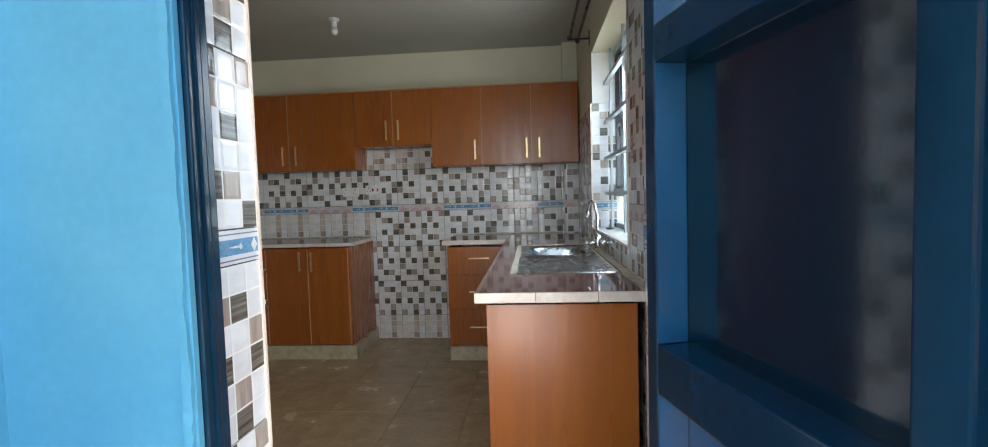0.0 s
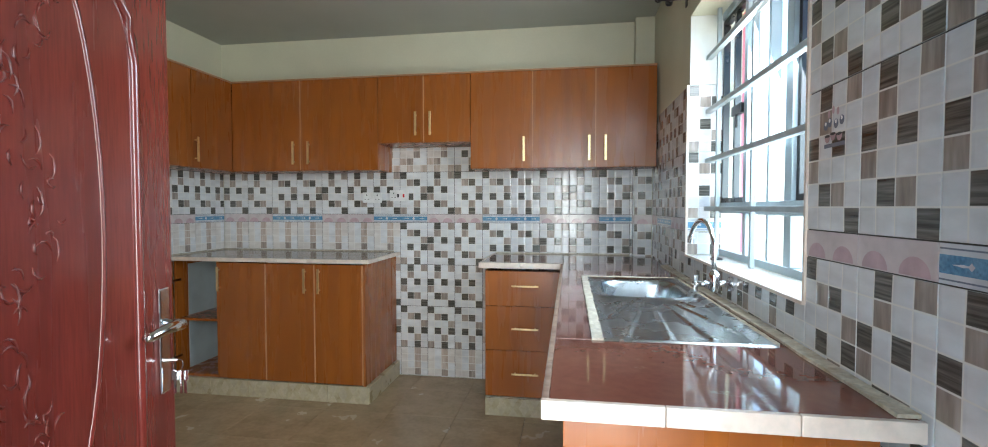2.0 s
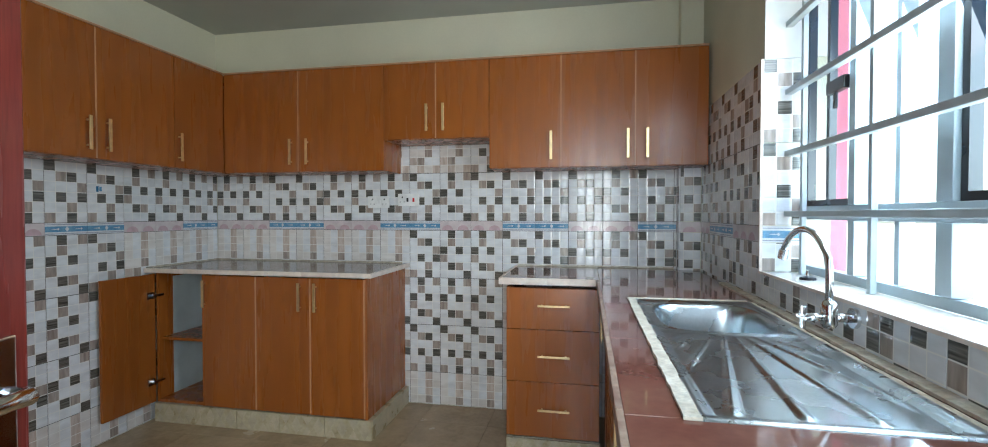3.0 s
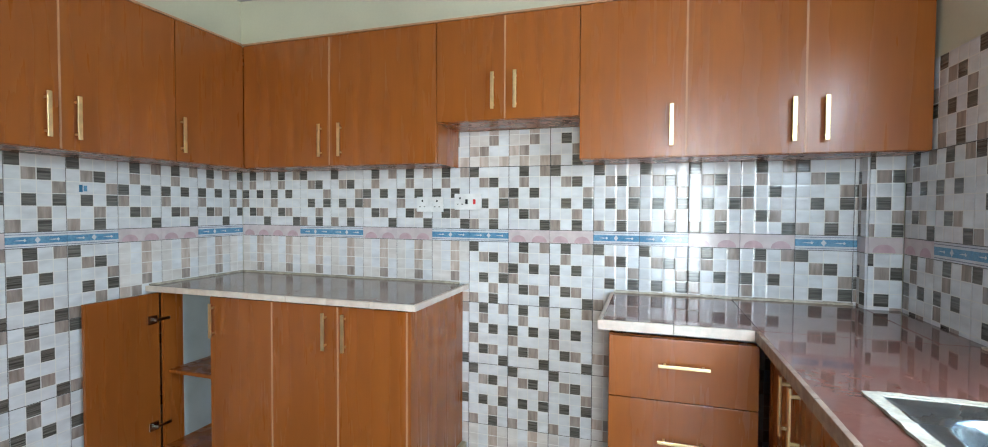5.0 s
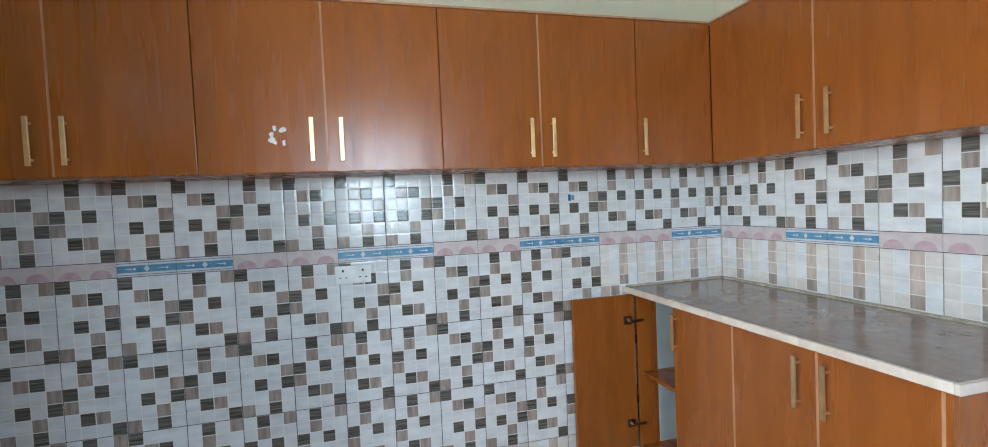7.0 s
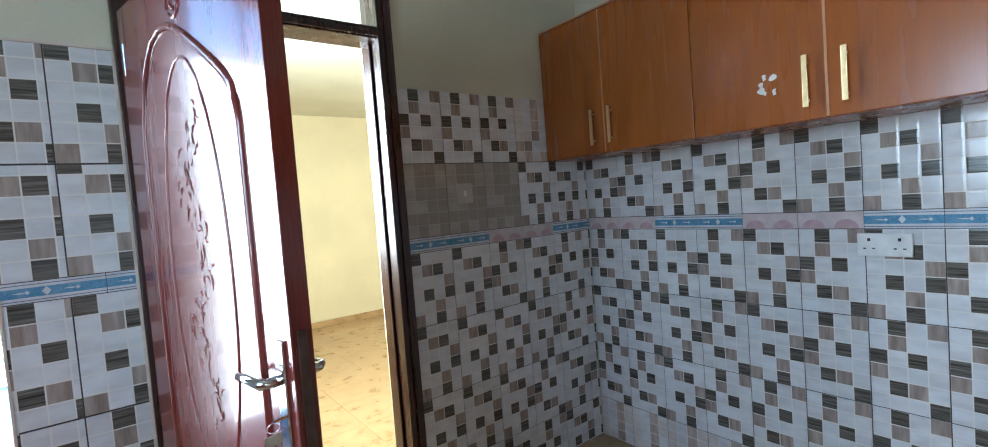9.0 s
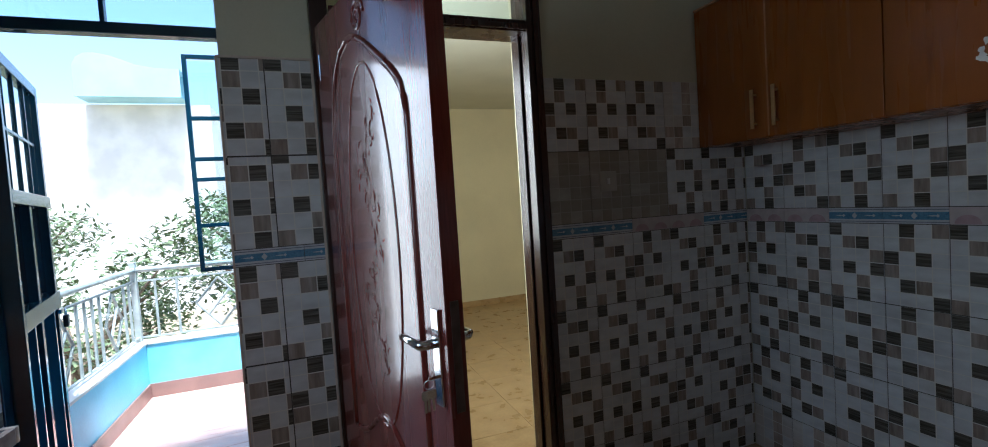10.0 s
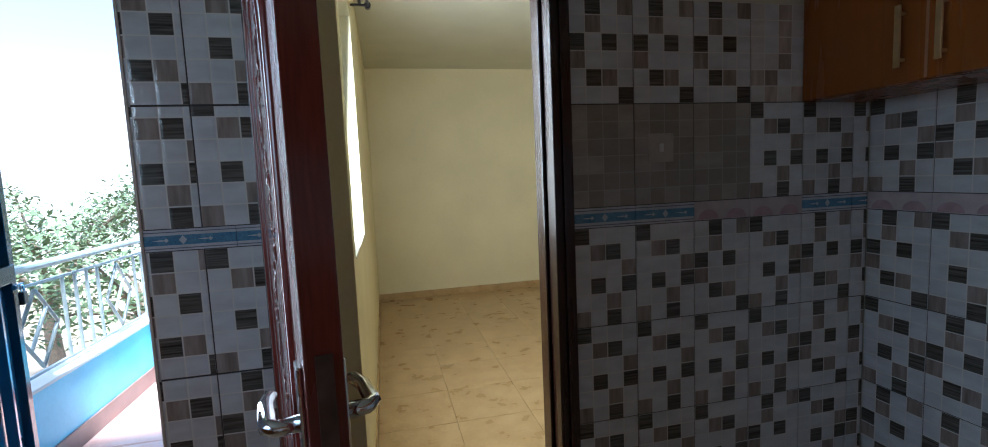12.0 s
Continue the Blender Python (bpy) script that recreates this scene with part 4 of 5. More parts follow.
# ---- bedroom window with its casement opened over the balcony ----
def bedroom_window():
    w = tagged(new("window_2"), "bedroom window with white bars and a casement opened outwards", kind="structure")
    x = BX1 + 0.17
    w.location = (x, 0.8, BS)
    part("window_frame", boxes([(x - 0.015, x + 0.015, BW0, BW0 + 0.03, BS, BH), (x - 0.015, x + 0.015, BW1 - 0.03, BW1, BS, BH), (x - 0.015, x + 0.015, BW0 + 0.03, BW1 - 0.03, BS, BS + 0.03), (x - 0.015, x + 0.015, BW0 + 0.03, BW1 - 0.03, BH - 0.03, BH), (x - 0.015, x + 0.015, BW0 + 0.03, BW1 - 0.03, 1.2, 1.235)]), STEELBLUE, w, "dark blue steel frame")
    part("burglar_bars", boxes([(x - 0.09, x - 0.076, BW0, BW1, z - 0.007, z + 0.007) for z in (1.2, 1.42, 1.65, 1.88)] + [(x - 0.075, x - 0.063, y - 0.006, y + 0.006, BS, BH) for y in (0.65, 0.85, 1.05)]), WHITE, w, "white painted burglar bars")
    part("sill", box(BX1 - 0.002, x - 0.016, BW0 + 0.001, BW1 - 0.001, BS + 0.001, BS + 0.008), WHITE, w, "white sill")
    y = BW0 + 0.02
    x0, x1 = x + 0.016, 0.46
    c = part("casement", boxes([(x1 - 0.022, x1, y, y + 0.02, 1.0, 2.17), (x0, x0 + 0.022, y, y + 0.02, 1.0, 2.17), (x0 + 0.022, x1 - 0.022, y, y + 0.02, 1.0, 1.022), (x0 + 0.022, x1 - 0.022, y, y + 0.02, 2.148, 2.17)] + [(x0 + 0.022, x1 - 0.022, y, y + 0.02, z - 0.011, z + 0.011) for z in (1.25, 1.50, 1.61, 1.83)], bevel=0.002), NAVY, w, "navy steel casement opened square to the wall")
    zs = [1.022, 1.25, 1.50, 1.61, 1.83, 2.148]
    for a, b in zip(zs, zs[1:]):
        p = part("pane", box(x0 + 0.023, x1 - 0.023, y + 0.008, y + 0.011, a + 0.012, b - 0.012), GLASS, c)
        p.visible_shadow = False
    rod = thing("curtain_rod", (BX1 - 0.06, 0.8, 2.2), "dark curtain rod with double poles over the bedroom window", "curtain rod")
    for dx in (0.05, 0.09):
        part("pole", tube([(BX1 - dx, 0.3, 2.2), (BX1 - dx, 1.25, 2.2)], 0.009, 8), BLACK, rod)
    for yy in (0.32, 1.2):
        part("bracket", boxes([(BX1 - 0.1, BX1 - 0.001, yy - 0.006, yy + 0.006, 2.185, 2.195)]), BLACK, rod)
        part("finial", tube([(BX1 - 0.09, yy - 0.02 if yy < 1 else yy + 0.05, 2.2), (BX1 - 0.09, yy - 0.05 if yy < 1 else yy + 0.08, 2.2)], 0.018, 8), BLACK, rod)


bedroom_window()


def kitchen_rod():
    rod = thing("curtain_rod", (0.95, 3.2, 2.2), "dark double curtain rod bracketed over the kitchen window", "curtain rod")
    for dx, dz in ((0.06, 0.0), (0.11, 0.02)):
        part("pole", tube([(E - dx, 2.45, 2.2 + dz), (E - dx, 3.9, 2.2 + dz)], 0.009, 8), BLACK, rod)
        part("finial", tube([(E - dx, 3.9, 2.2 + dz), (E - dx, 3.925, 2.2 + dz), (E - dx, 3.95, 2.2 + dz)], 0.015, 10, radii=[0.012, 0.018, 0.008]), BLACK, rod)
        part("finial", tube([(E - dx, 2.45, 2.2 + dz), (E - dx, 2.425, 2.2 + dz), (E - dx, 2.4, 2.2 + dz)], 0.015, 10, radii=[0.012, 0.018, 0.008]), BLACK, rod)
    for y in (3.86, 2.5):
        part("bracket", boxes([(E - 0.125, E + T, y - 0.006, y + 0.006, 2.185, 2.193), (E + T - 0.004, E + T, y - 0.015, y + 0.015, 2.15, 2.24)]), BLACK, rod)


kitchen_rod()
bulb = thing("bulb_holder", (-0.65, 3.95, CEILZ), "white plastic lamp holder with a small bulb on the ceiling", "lamp")
part("rose", tube([(-0.65, 3.95, CEILZ - 0.001), (-0.65, 3.95, CEILZ - 0.02)], 0.035, 20, radii=[0.035, 0.03]), SOCKET, bulb)
part("holder", tube([(-0.65, 3.95, CEILZ - 0.02), (-0.65, 3.95, CEILZ - 0.06)], 0.02, 16), SOCKET, bulb)
part("bulb", tube([(-0.65, 3.95, CEILZ - z) for z in (0.06, 0.075, 0.09, 0.105, 0.11)], 0.02, 16, radii=[0.015, 0.023, 0.024, 0.016, 0.004]), SOCKET, bulb, smooth=True)


# ---- sockets ----
def socket(m, w, h, switches, label, category="socket"):
    """A white plate, its face towards -y before m turns it."""
    s = thing("wall_socket", m.translation, label, category)
    s.rotation_euler = m.to_euler()
    def add(name, rows, material, parent, bevel=0.001):
        bm = boxes(rows, bevel=bevel)
        me = bpy.data.meshes.new(name)
        bm.to_mesh(me)
        bm.free()
        me.materials.append(material)
        ob = new(name, me)
        ob.parent = parent
        return ob
    plate = add("plate", [(-w / 2, w / 2, -0.011, -0.0005, -h / 2, h / 2)], SOCKET, s, 0.003)
    for kind, x in switches:
        if kind == "holes":
            for q in range(3):
                add("socket_hole", [[(x - 0.004, x + 0.004, -0.0116, -0.0105, 0.012, 0.022), (x - 0.016, x - 0.008, -0.0116, -0.0105, -0.014, -0.010), (x + 0.008, x + 0.016, -0.0116, -0.0105, -0.014, -0.010)][q]], BLACK, plate, 0)
        else:
            add("rocker", [(x - 0.006, x + 0.006, -0.016, -0.011, -0.012, 0.012)], RED if kind == "red" else BLACK if kind == "dark" else SOCKET, plate)
    return s


socket(pose(-0.905, N - T, 1.285), 0.145, 0.075, [("holes", -0.04), ("holes", 0.04), ("rocker", -0.012), ("rocker", 0.012)], "white double wall socket on the mosaic tiles")
socket(pose(-0.702, N - T, 1.298), 0.14, 0.078, [("red", 0.035), ("dark", -0.005), ("holes", -0.04)], "white cooker switch with a red rocker on the mosaic tiles")
socket(pose(W + T, 2.965, 1.055, 0, 0, 90), 0.145, 0.075, [("holes", -0.04), ("holes", 0.04)], "white double wall socket on the tiled wall")
switch_plate = socket(pose(-1.32, S - T, 1.335, 0, 0, 180), 0.085, 0.085, [("rocker", 0.0)], "aged beige light switch plate beside the inner doorway", "switch")
for piece in switch_plate.children:
    piece.data.materials[0] = AGED
# small cup picture on a tile beside the window
decal = thing("tile_sticker", (E, 2.53, 1.38), "faded white, pink and black sticker of a tea set", "sticker")
part("table", box(E - 0.0018, E - 0.0013, 2.490, 2.566, 1.338, 1.346), BAND_LINE, decal)


def ellipse(name, y, z, ry, rz, depth, material, parent, half=False):
    bm = bmesh.new()
    n = 18
    turn = math.pi if half else 2 * math.pi
    ring = [bm.verts.new((E - depth, y + ry * math.cos(math.pi + turn * k / n), z + rz * math.sin(math.pi + turn * k / n))) for k in range(n)]
    bm.faces.new(ring)
    part(name, bm, material, parent)


for y, z in ((2.508, 1.362), (2.532, 1.365), (2.553, 1.362)):
    ellipse("cup", y, z, 0.0105, 0.014, 0.0022, BAND_PINK, decal, half=True)
    ellipse("rim", y, z, 0.0105, 0.003, 0.0026, BLACK, decal)
for y, z in ((2.500, 1.388), (2.521, 1.384), (2.545, 1.389), (2.560, 1.384)):
    ellipse("pot", y, z, 0.0085, 0.0095, 0.0022, BAND_LINE, decal)
    ellipse("lid", y, z + 0.004, 0.0035, 0.004, 0.0026, SOCKET, decal)
for y, z in ((2.515, 1.408), (2.532, 1.413), (2.548, 1.406)):
    ellipse("flower", y, z, 0.005, 0.008, 0.0022, BAND_PINK, decal)

# ---- balcony ----
balc = structure("balcony_floor", box(BX1 + 0.215, 1.4, -0.95, OUT + 0.01, -0.2, -0.02), BALC, "red-brown tiled balcony floor")
# Assumed soffit; its depth keeps sun off the pier and lets it reach the floor.
structure("balcony_ceiling", box(BX1 + 0.215, 1.45, 0.9, OUT, 2.5, 2.6), PALE, "assumed pale balcony soffit, cut to suit the sunlight")
structure("balcony_parapet", boxes([(1.10, 1.20, -0.90, OUT - 0.002, -3.2, 0.38), (BX1 + 0.216, 1.10, -0.90, -0.80, -3.2, 0.38)], bevel=0.004), CYAN, "bright cyan low balcony wall")
structure("balcony_coping", boxes([(1.09, 1.21, -0.91, OUT - 0.003, 0.381, 0.40), (BX1 + 0.217, 1.09, -0.91, -0.79, 0.381, 0.40)], bevel=0.004), PALE, "pale coping of the balcony wall")
structure("balcony_skirting", boxes([(1.088, 1.0995, -0.788, OUT - 0.01, -0.0195, 0.085), (BX1 + 0.218, 1.0995, -0.7995, -0.7885, -0.0195, 0.085)], bevel=0.003), SKIRT, "brown skirting tiles on the balcony")


def railing():
    r = thing("balcony_railing", (1.15, -0.85, 0.40), "grey-green painted steel balcony railing with diamond panels", "railing")
    zt, zb = 0.94, 0.43
    part("post", box(1.13, 1.17, -0.87, -0.83, 0.401, 1.0, bevel=0.003), RAIL, r)
    part("post", box(1.13, 1.17, 1.25, 1.29, 0.401, 1.0, bevel=0.003), RAIL, r)
    part("top_rail", tube([(1.15, -0.83, zt), (1.15, 1.25, zt)], 0.02, 10), RAIL, r)
    part("top_rail", tube([(BX1 + 0.22, -0.85, zt), (1.13, -0.85, zt)], 0.02, 10), RAIL, r)
    part("second_rail", boxes([(1.142, 1.158, -0.83, 1.25, 0.85, 0.862), (BX1 + 0.22, 1.13, -0.858, -0.842, 0.85, 0.862)]), RAIL, r)
    part("bottom_rail", boxes([(1.142, 1.158, -0.83, 1.25, zb - 0.006, zb + 0.006), (BX1 + 0.22, 1.13, -0.858, -0.842, zb - 0.006, zb + 0.006)]), RAIL, r)
    def bar(a, b):
        part("bar", tube([a, b], 0.009, 8), RAIL, r)
    y = -0.72
    k = 0
    while y < 1.2:
        if k % 7 in (2, 3, 4):
            if k % 7 == 3:
                c, h = y, 0.19
                for s in (-1, 1):
                    bar((1.15, c, 0.64 + s * h), (1.15, c + 0.14, 0.64))
                    bar((1.15, c, 0.64 + s * h), (1.15, c - 0.14, 0.64))
                for q in (-0.5, 0.0, 0.5):
                    bar((1.15, c - 0.07 + q * 0.14, 0.64 + 0.095 + q * 0.19), (1.15, c + 0.07 + q * 0.14, 0.64 - 0.095 + q * 0.19))
        else:
            bar((1.15, y, 0.435), (1.15, y, 0.85))
        y += 0.105
        k += 1
    x = 1.02
    k = 0
    while x > -0.1:
        if k in (2, 3, 4):
            if k == 3:
                for s in (-1, 1):
                    bar((x, -0.85, 0.64 + s * 0.19), (x + 0.16, -0.85, 0.64))
                    bar((x, -0.85, 0.64 + s * 0.19), (x - 0.16, -0.85, 0.64))
                for q in (-0.5, 0.0, 0.5):
                    bar((x - 0.08 + q * 0.16, -0.85, 0.735 + q * 0.19), (x + 0.08 + q * 0.16, -0.85, 0.545 + q * 0.19))
        else:
            bar((x, -0.85, 0.435), (x, -0.85, 0.85))
        x -= 0.14
        k += 1


railing()

# ---- outside ----
structure("ground", box(-250, 250, -250, 250, -3.4, -3.2), EARTH, "dry earth ground far below the balcony")


def tree(x, y, height, spread, seed, leaves=2600):
    t = thing("tree", (x, y, -3.2), "leafy broad garden tree standing beyond the balcony", "tree", "trees beyond the balcony")
    r = random.Random(seed)
    bm = tube([(x, y, -3.2), (x + 0.1, y, -2.0), (x + 0.05, y + 0.1, -3.2 + height * 0.5)], 0.15, 9, radii=[0.2, 0.15, 0.1])
    tips = []
    for k in range(9):
        a = 6.283 * k / 9 + r.uniform(-0.3, 0.3)
        z0 = -3.2 + height * r.uniform(0.3, 0.5)
        tip = Vector((x + spread * 0.7 * math.cos(a), y + spread * 0.7 * math.sin(a), -3.2 + height * r.uniform(0.55, 0.95)))
        mid = Vector((x + spread * 0.25 * math.cos(a), y + spread * 0.25 * math.sin(a), (z0 + tip.z) / 2 + 0.1))
        tube([(x + 0.05, y, z0), mid, tip], 0.05, 6, bm, radii=[0.07, 0.045, 0.015])
        tips += [tip, mid.lerp(tip, 0.6)]
    part("trunk", bm, BARK, t)
    clumps = [(c + Vector((r.uniform(-0.5, 0.5), r.uniform(-0.5, 0.5), r.uniform(-0.3, 0.5))), r.uniform(0.35, 0.75)) for c in tips for _ in range(2)]
    verts, faces = [], []
    for k in range(leaves):
        c, rad = clumps[k % len(clumps)]
        d = Vector((r.gauss(0, 1), r.gauss(0, 1), r.gauss(0, 0.8)))
        d = d.normalized() * rad * r.uniform(0.5, 1.0)
        p = c + d
        u = Vector((r.uniform(-1, 1), r.uniform(-1, 1), r.uniform(-0.6, 0.6))).normalized()
        v = u.cross(Vector((r.uniform(-1, 1), r.uniform(-1, 1), 1))).normalized()
        s = r.uniform(0.05, 0.1)
        i = len(verts)
        verts += [p - u * s, p - v * s * 0.35, p + u * s, p + v * s * 0.35]
        faces.append((i, i + 1, i + 2, i + 3))
    me = bpy.data.meshes.new("crown")
    me.from_pydata(verts, [], faces)
    me.materials.append(LEAF)
    crown = new("crown", me)
    crown.parent = t
    crown.matrix_parent_inverse = Matrix.Translation((-x, -y, 3.2))
    return t


tree(0.6, -7.5, 5.4, 2.2, 1, 5000)
tree(3.6, -6.5, 4.4, 2.0, 2, 5000)
tree(6.5, -9.0, 5.0, 2.6, 3, 4000)
tree(-2.5, -11.0, 5.5, 2.6, 5, 4000)

house = thing("neighbour_house", (10.0, -28.0, -3.2), "pale neighbouring house with a curved cyan canopy", "house")
part("wall", box(4.2, 17.0, -32.0, -24.5, -3.2, 7.0), PALE, house)
canopy = bmesh.new()
prof = [(5.1, 8.35), (6.1, 8.38), (6.8, 8.5), (7.3, 8.7), (7.8, 8.88), (8.3, 8.98), (8.7, 8.95), (9.0, 8.75), (9.15, 8.4)]
for (xa, za), (xb, zb) in zip(prof, prof[1:]):
    vs = [canopy.verts.new(p) for p in ((xa, -24.5, 7.05), (xb, -24.5, 7.05), (xb, -24.5, zb), (xa, -24.5, za), (xa, -23.0, 7.05), (xb, -23.0, 7.05), (xb, -23.0, zb), (xa, -23.0, za))]
    for q in ((0, 1, 2, 3), (7, 6, 5, 4), (0, 4, 5, 1), (3, 2, 6, 7)):
        canopy.faces.new([vs[k] for k in q])
part("canopy", canopy, CANOPY, house, "curved cyan canopy fascia")

mark = thing("tile_decal", (W, 3.97, 1.34), "small worn blue sticker on a wall tile", "sticker")
part("print", boxes([(W + 0.0006, W + 0.0016, 3.955, 3.968, 1.325, 1.355)]), STEELBLUE, mark)
part("print", boxes([(W + 0.0006, W + 0.0016, 3.972, 3.985, 1.328, 1.352)]), BAND_BLUE, mark)
plug = thing("sink_plug", (1.10, 3.56, SILL), "small black rubber sink plug lying on the window sill", "sink plug")
part("plug", tube([(1.10, 3.56, SILL + 0.0005), (1.10, 3.56, SILL + 0.008), (1.10, 3.56, SILL + 0.012)], 0.02, 16, radii=[0.024, 0.022, 0.012]), BLACK, plug)
part("knob", tube([(1.10, 3.56, SILL + 0.012), (1.10, 3.56, SILL + 0.03)], 0.005, 8), CHROME, plug)

# ---- tiles, piece by piece ----
FACE_A = {(0, 0): 1, (1, 1): 2, (2, 1): 1, (3, 2): 2, (1, 3): 1, (3, 3): 1, (2, 4): 2, (0, 5): 2, (2, 5): 1}   # (column, row from the top): dark 1, tan 2
PALETTE = {"a": (TILE_W, TILE_D, TILE_M), "b": (TILE_W, TILE_D, TILE_M), "c": (TILE_C1, TILE_C2, TILE_W, TILE_M), "g": (TILE_G, TILE_G2, TILE_G2, TILE_G2)}
LIGHT = {(2, 0): 1, (2, 1): 1, (2, 2): 1, (2, 3): 3, (0, 4): 1, (1, 4): 3, (3, 4): 2, (2, 4): 2, (1, 0): 2, (1, 1): 2, (1, 2): 2, (3, 2): 2, (3, 3): 2, (1, 5): 1, (3, 5): 1}


def cell(kind, c, r):
    if kind == "a":
        return FACE_A.get((c, r), 0)
    if kind == "b":
        return FACE_A.get((3 - c, 5 - r), 0)
    return LIGHT.get((c, r), 0)


CACHE = {}


def tile_mesh(kind, u0, u1, v0, v1):
    """A glazed tile, cut from a whole one of 200 x 300 mm between u0 and u1, v0 and v1. It faces -y and starts at the origin."""
    key = (kind, round(u0, 3), round(u1, 3), round(v0, 3), round(v1, 3))
    if key in CACHE:
        return CACHE[key]
    g = 0.0016
    us = sorted({u0 + g, u1 - g, *[0.05 * k for k in range(1, 4) if u0 + g < 0.05 * k < u1 - g]})
    vs = sorted({v0 + g, v1 - g, *[0.05 * k for k in range(1, 6) if v0 + g < 0.05 * k < v1 - g]})
    verts, faces, mats = [], [], []
    for v in vs:
        for u in us:
            edge = u in (us[0], us[-1]) or v in (vs[0], vs[-1])
            verts.append((u, 0.0008 if edge else 0.0, v))
    nu = len(us)
    for j in range(len(vs) - 1):
        for i in range(nu - 1):
            k = j * nu + i
            faces.append((k, k + 1, k + nu + 1, k + nu))
            c, r = int((us[i] + us[i + 1]) / 0.1), 5 - int((vs[j] + vs[j + 1]) / 0.1)
            mats.append(cell(kind, min(c, 3), max(0, min(r, 5))))
    base_i = len(verts)
    verts += [(us[0], T, vs[0]), (us[-1], T, vs[0]), (us[-1], T, vs[-1]), (us[0], T, vs[-1])]
    a, b, c, d = 0, nu - 1, len(vs) * nu - 1, (len(vs) - 1) * nu
    faces += [(a, base_i, base_i + 1, b), (b, base_i + 1, base_i + 2, c), (c, base_i + 2, base_i + 3, d), (d, base_i + 3, base_i, a)]
    mats += [0] * 4
    me = bpy.data.meshes.new("tile")
    me.from_pydata(verts, [], faces)
    for m in PALETTE[kind]:
        me.materials.append(m)
    for p, k in zip(me.polygons, mats):
        p.material_index = k
    CACHE[key] = me
    return me


def border_mesh(kind, w, shift=0.0):
    key = ("border", kind, round(w, 3), shift)
    if key in CACHE:
        return CACHE[key]
    bm = bmesh.new()
    g = 0.0008
    if kind == "blue":
        for z0, z1, k in ((0.001, 0.006, 0), (0.006, 0.0085, 2), (0.0085, 0.016, 0), (0.016, 0.043, 1), (0.043, 0.0505, 0), (0.0505, 0.053, 2), (0.053, 0.059, 0)):
            box(g, w - g, 0.0002 if k else 0, T, z0, z1, bm=bm, index=k)
        def lozenge(u, r, h):
            vs = [bm.verts.new(p) for p in ((u - r, -0.0004, 0.0295), (u, -0.0004, 0.0295 - h), (u + r, -0.0004, 0.0295), (u, -0.0004, 0.0295 + h))]
            bm.faces.new(vs).material_index = 0
        for u in (0.1,):
            if u + 0.013 < w:
                lozenge(u, 0.010, 0.013)
        for u in (0.045, 0.155):
            if u + 0.02 < w:
                lozenge(u, 0.020, 0.0022)
                lozenge(u + 0.014, 0.006, 0.006)
        mats = (BAND_WHITE, BAND_BLUE, BAND_LINE)
    else:
        box(g, w - g, 0, T, 0.001, 0.059, bm=bm)
        for u in (0.05, 0.15):
            if u + 0.04 < w + 0.001:
                for r0, r1, lift in ((0.0, 0.036, 0.0004),):
                    n = 12
                    ring = [(math.cos(math.pi * k / n), math.sin(math.pi * k / n)) for k in range(n + 1)]
                    for (c0, s0), (c1, s1) in zip(ring, ring[1:]):
                        pts = [(u + r1 * c0, -lift, 0.003 + 0.85 * r1 * s0), (u + r0 * c0, -lift, 0.003 + 0.85 * r0 * s0), (u + r0 * c1, -lift, 0.003 + 0.85 * r0 * s1), (u + r1 * c1, -lift, 0.003 + 0.85 * r1 * s1)]
                        if r0 == 0:
                            pts = [pts[0], pts[1], pts[3]]
                        bm.faces.new([bm.verts.new(p) for p in pts]).material_index = 1
        mats = (BAND_PALE, BAND_PINK)
    me = bpy.data.meshes.new("border")
    bm.to_mesh(me)
    bm.free()
    for m in mats:
        me.materials.append(m)
    CACHE[key] = me
    return me


rows_below = [(0.0, 0.206), (0.206, 0.506), (0.506, 0.806), (0.806, 1.106)]
BAND0, BAND1 = 1.106, 1.166
R = random.Random(11)


def place(me, name, parent, at, rz):
    ob = new(name, me)
    ob.parent = parent
    ob.matrix_basis = Matrix.Translation(-base_of(parent)) @ pose(*at, 0, 0, rz)
    return ob


def tiling(parent, origin, rz, joints, rows, kinds, skip=None, bands=None):
    """Tiles a wall. joints: where along the wall (u) each tile starts, and its cut; rows: (z0, z1, cut from below in the whole tile)."""
    ox, oy = origin
    ca, sa = math.cos(radians(rz)), math.sin(radians(rz))
    for j, (z0, z1, v0) in enumerate(rows):
        for i, (ua, ub, c0) in enumerate(joints):
            kind = kinds(i, j, ua, z0)
            if kind is None or ub - ua < 0.012:
                continue
            me = tile_mesh(kind, c0, c0 + ub - ua, v0, v0 + z1 - z0)
            ob = place(me, "tile", parent, (ox + ca * (ua - c0), oy + sa * (ua - c0), z0 - v0), rz)
    if bands:
        for i, (ua, ub, c0) in enumerate(joints):
            k = bands(i, ua)
            if k and ub - ua > 0.012:
                place(border_mesh(k, ub - ua), "border_tile", parent, (ox + ca * ua, oy + sa * ua, BAND0), rz)


def run(u0, u1, start):
    """Joints from u0 to u1 for whole tiles that start at start + 0.2 k."""
    out, k = [], math.floor((u0 - start) / 0.2 + 1e-6)
    while start + 0.2 * k < u1 - 1e-6:
        a = start + 0.2 * k
        out.append((max(a, u0), min(a + 0.2, u1), max(a, u0) - a))
        k += 1
    return out


def grout(parent, x0, x1, y0, y1, z0, z1):
    part("grout", box(x0, x1, y0, y1, z0, z1), GROUT, parent)


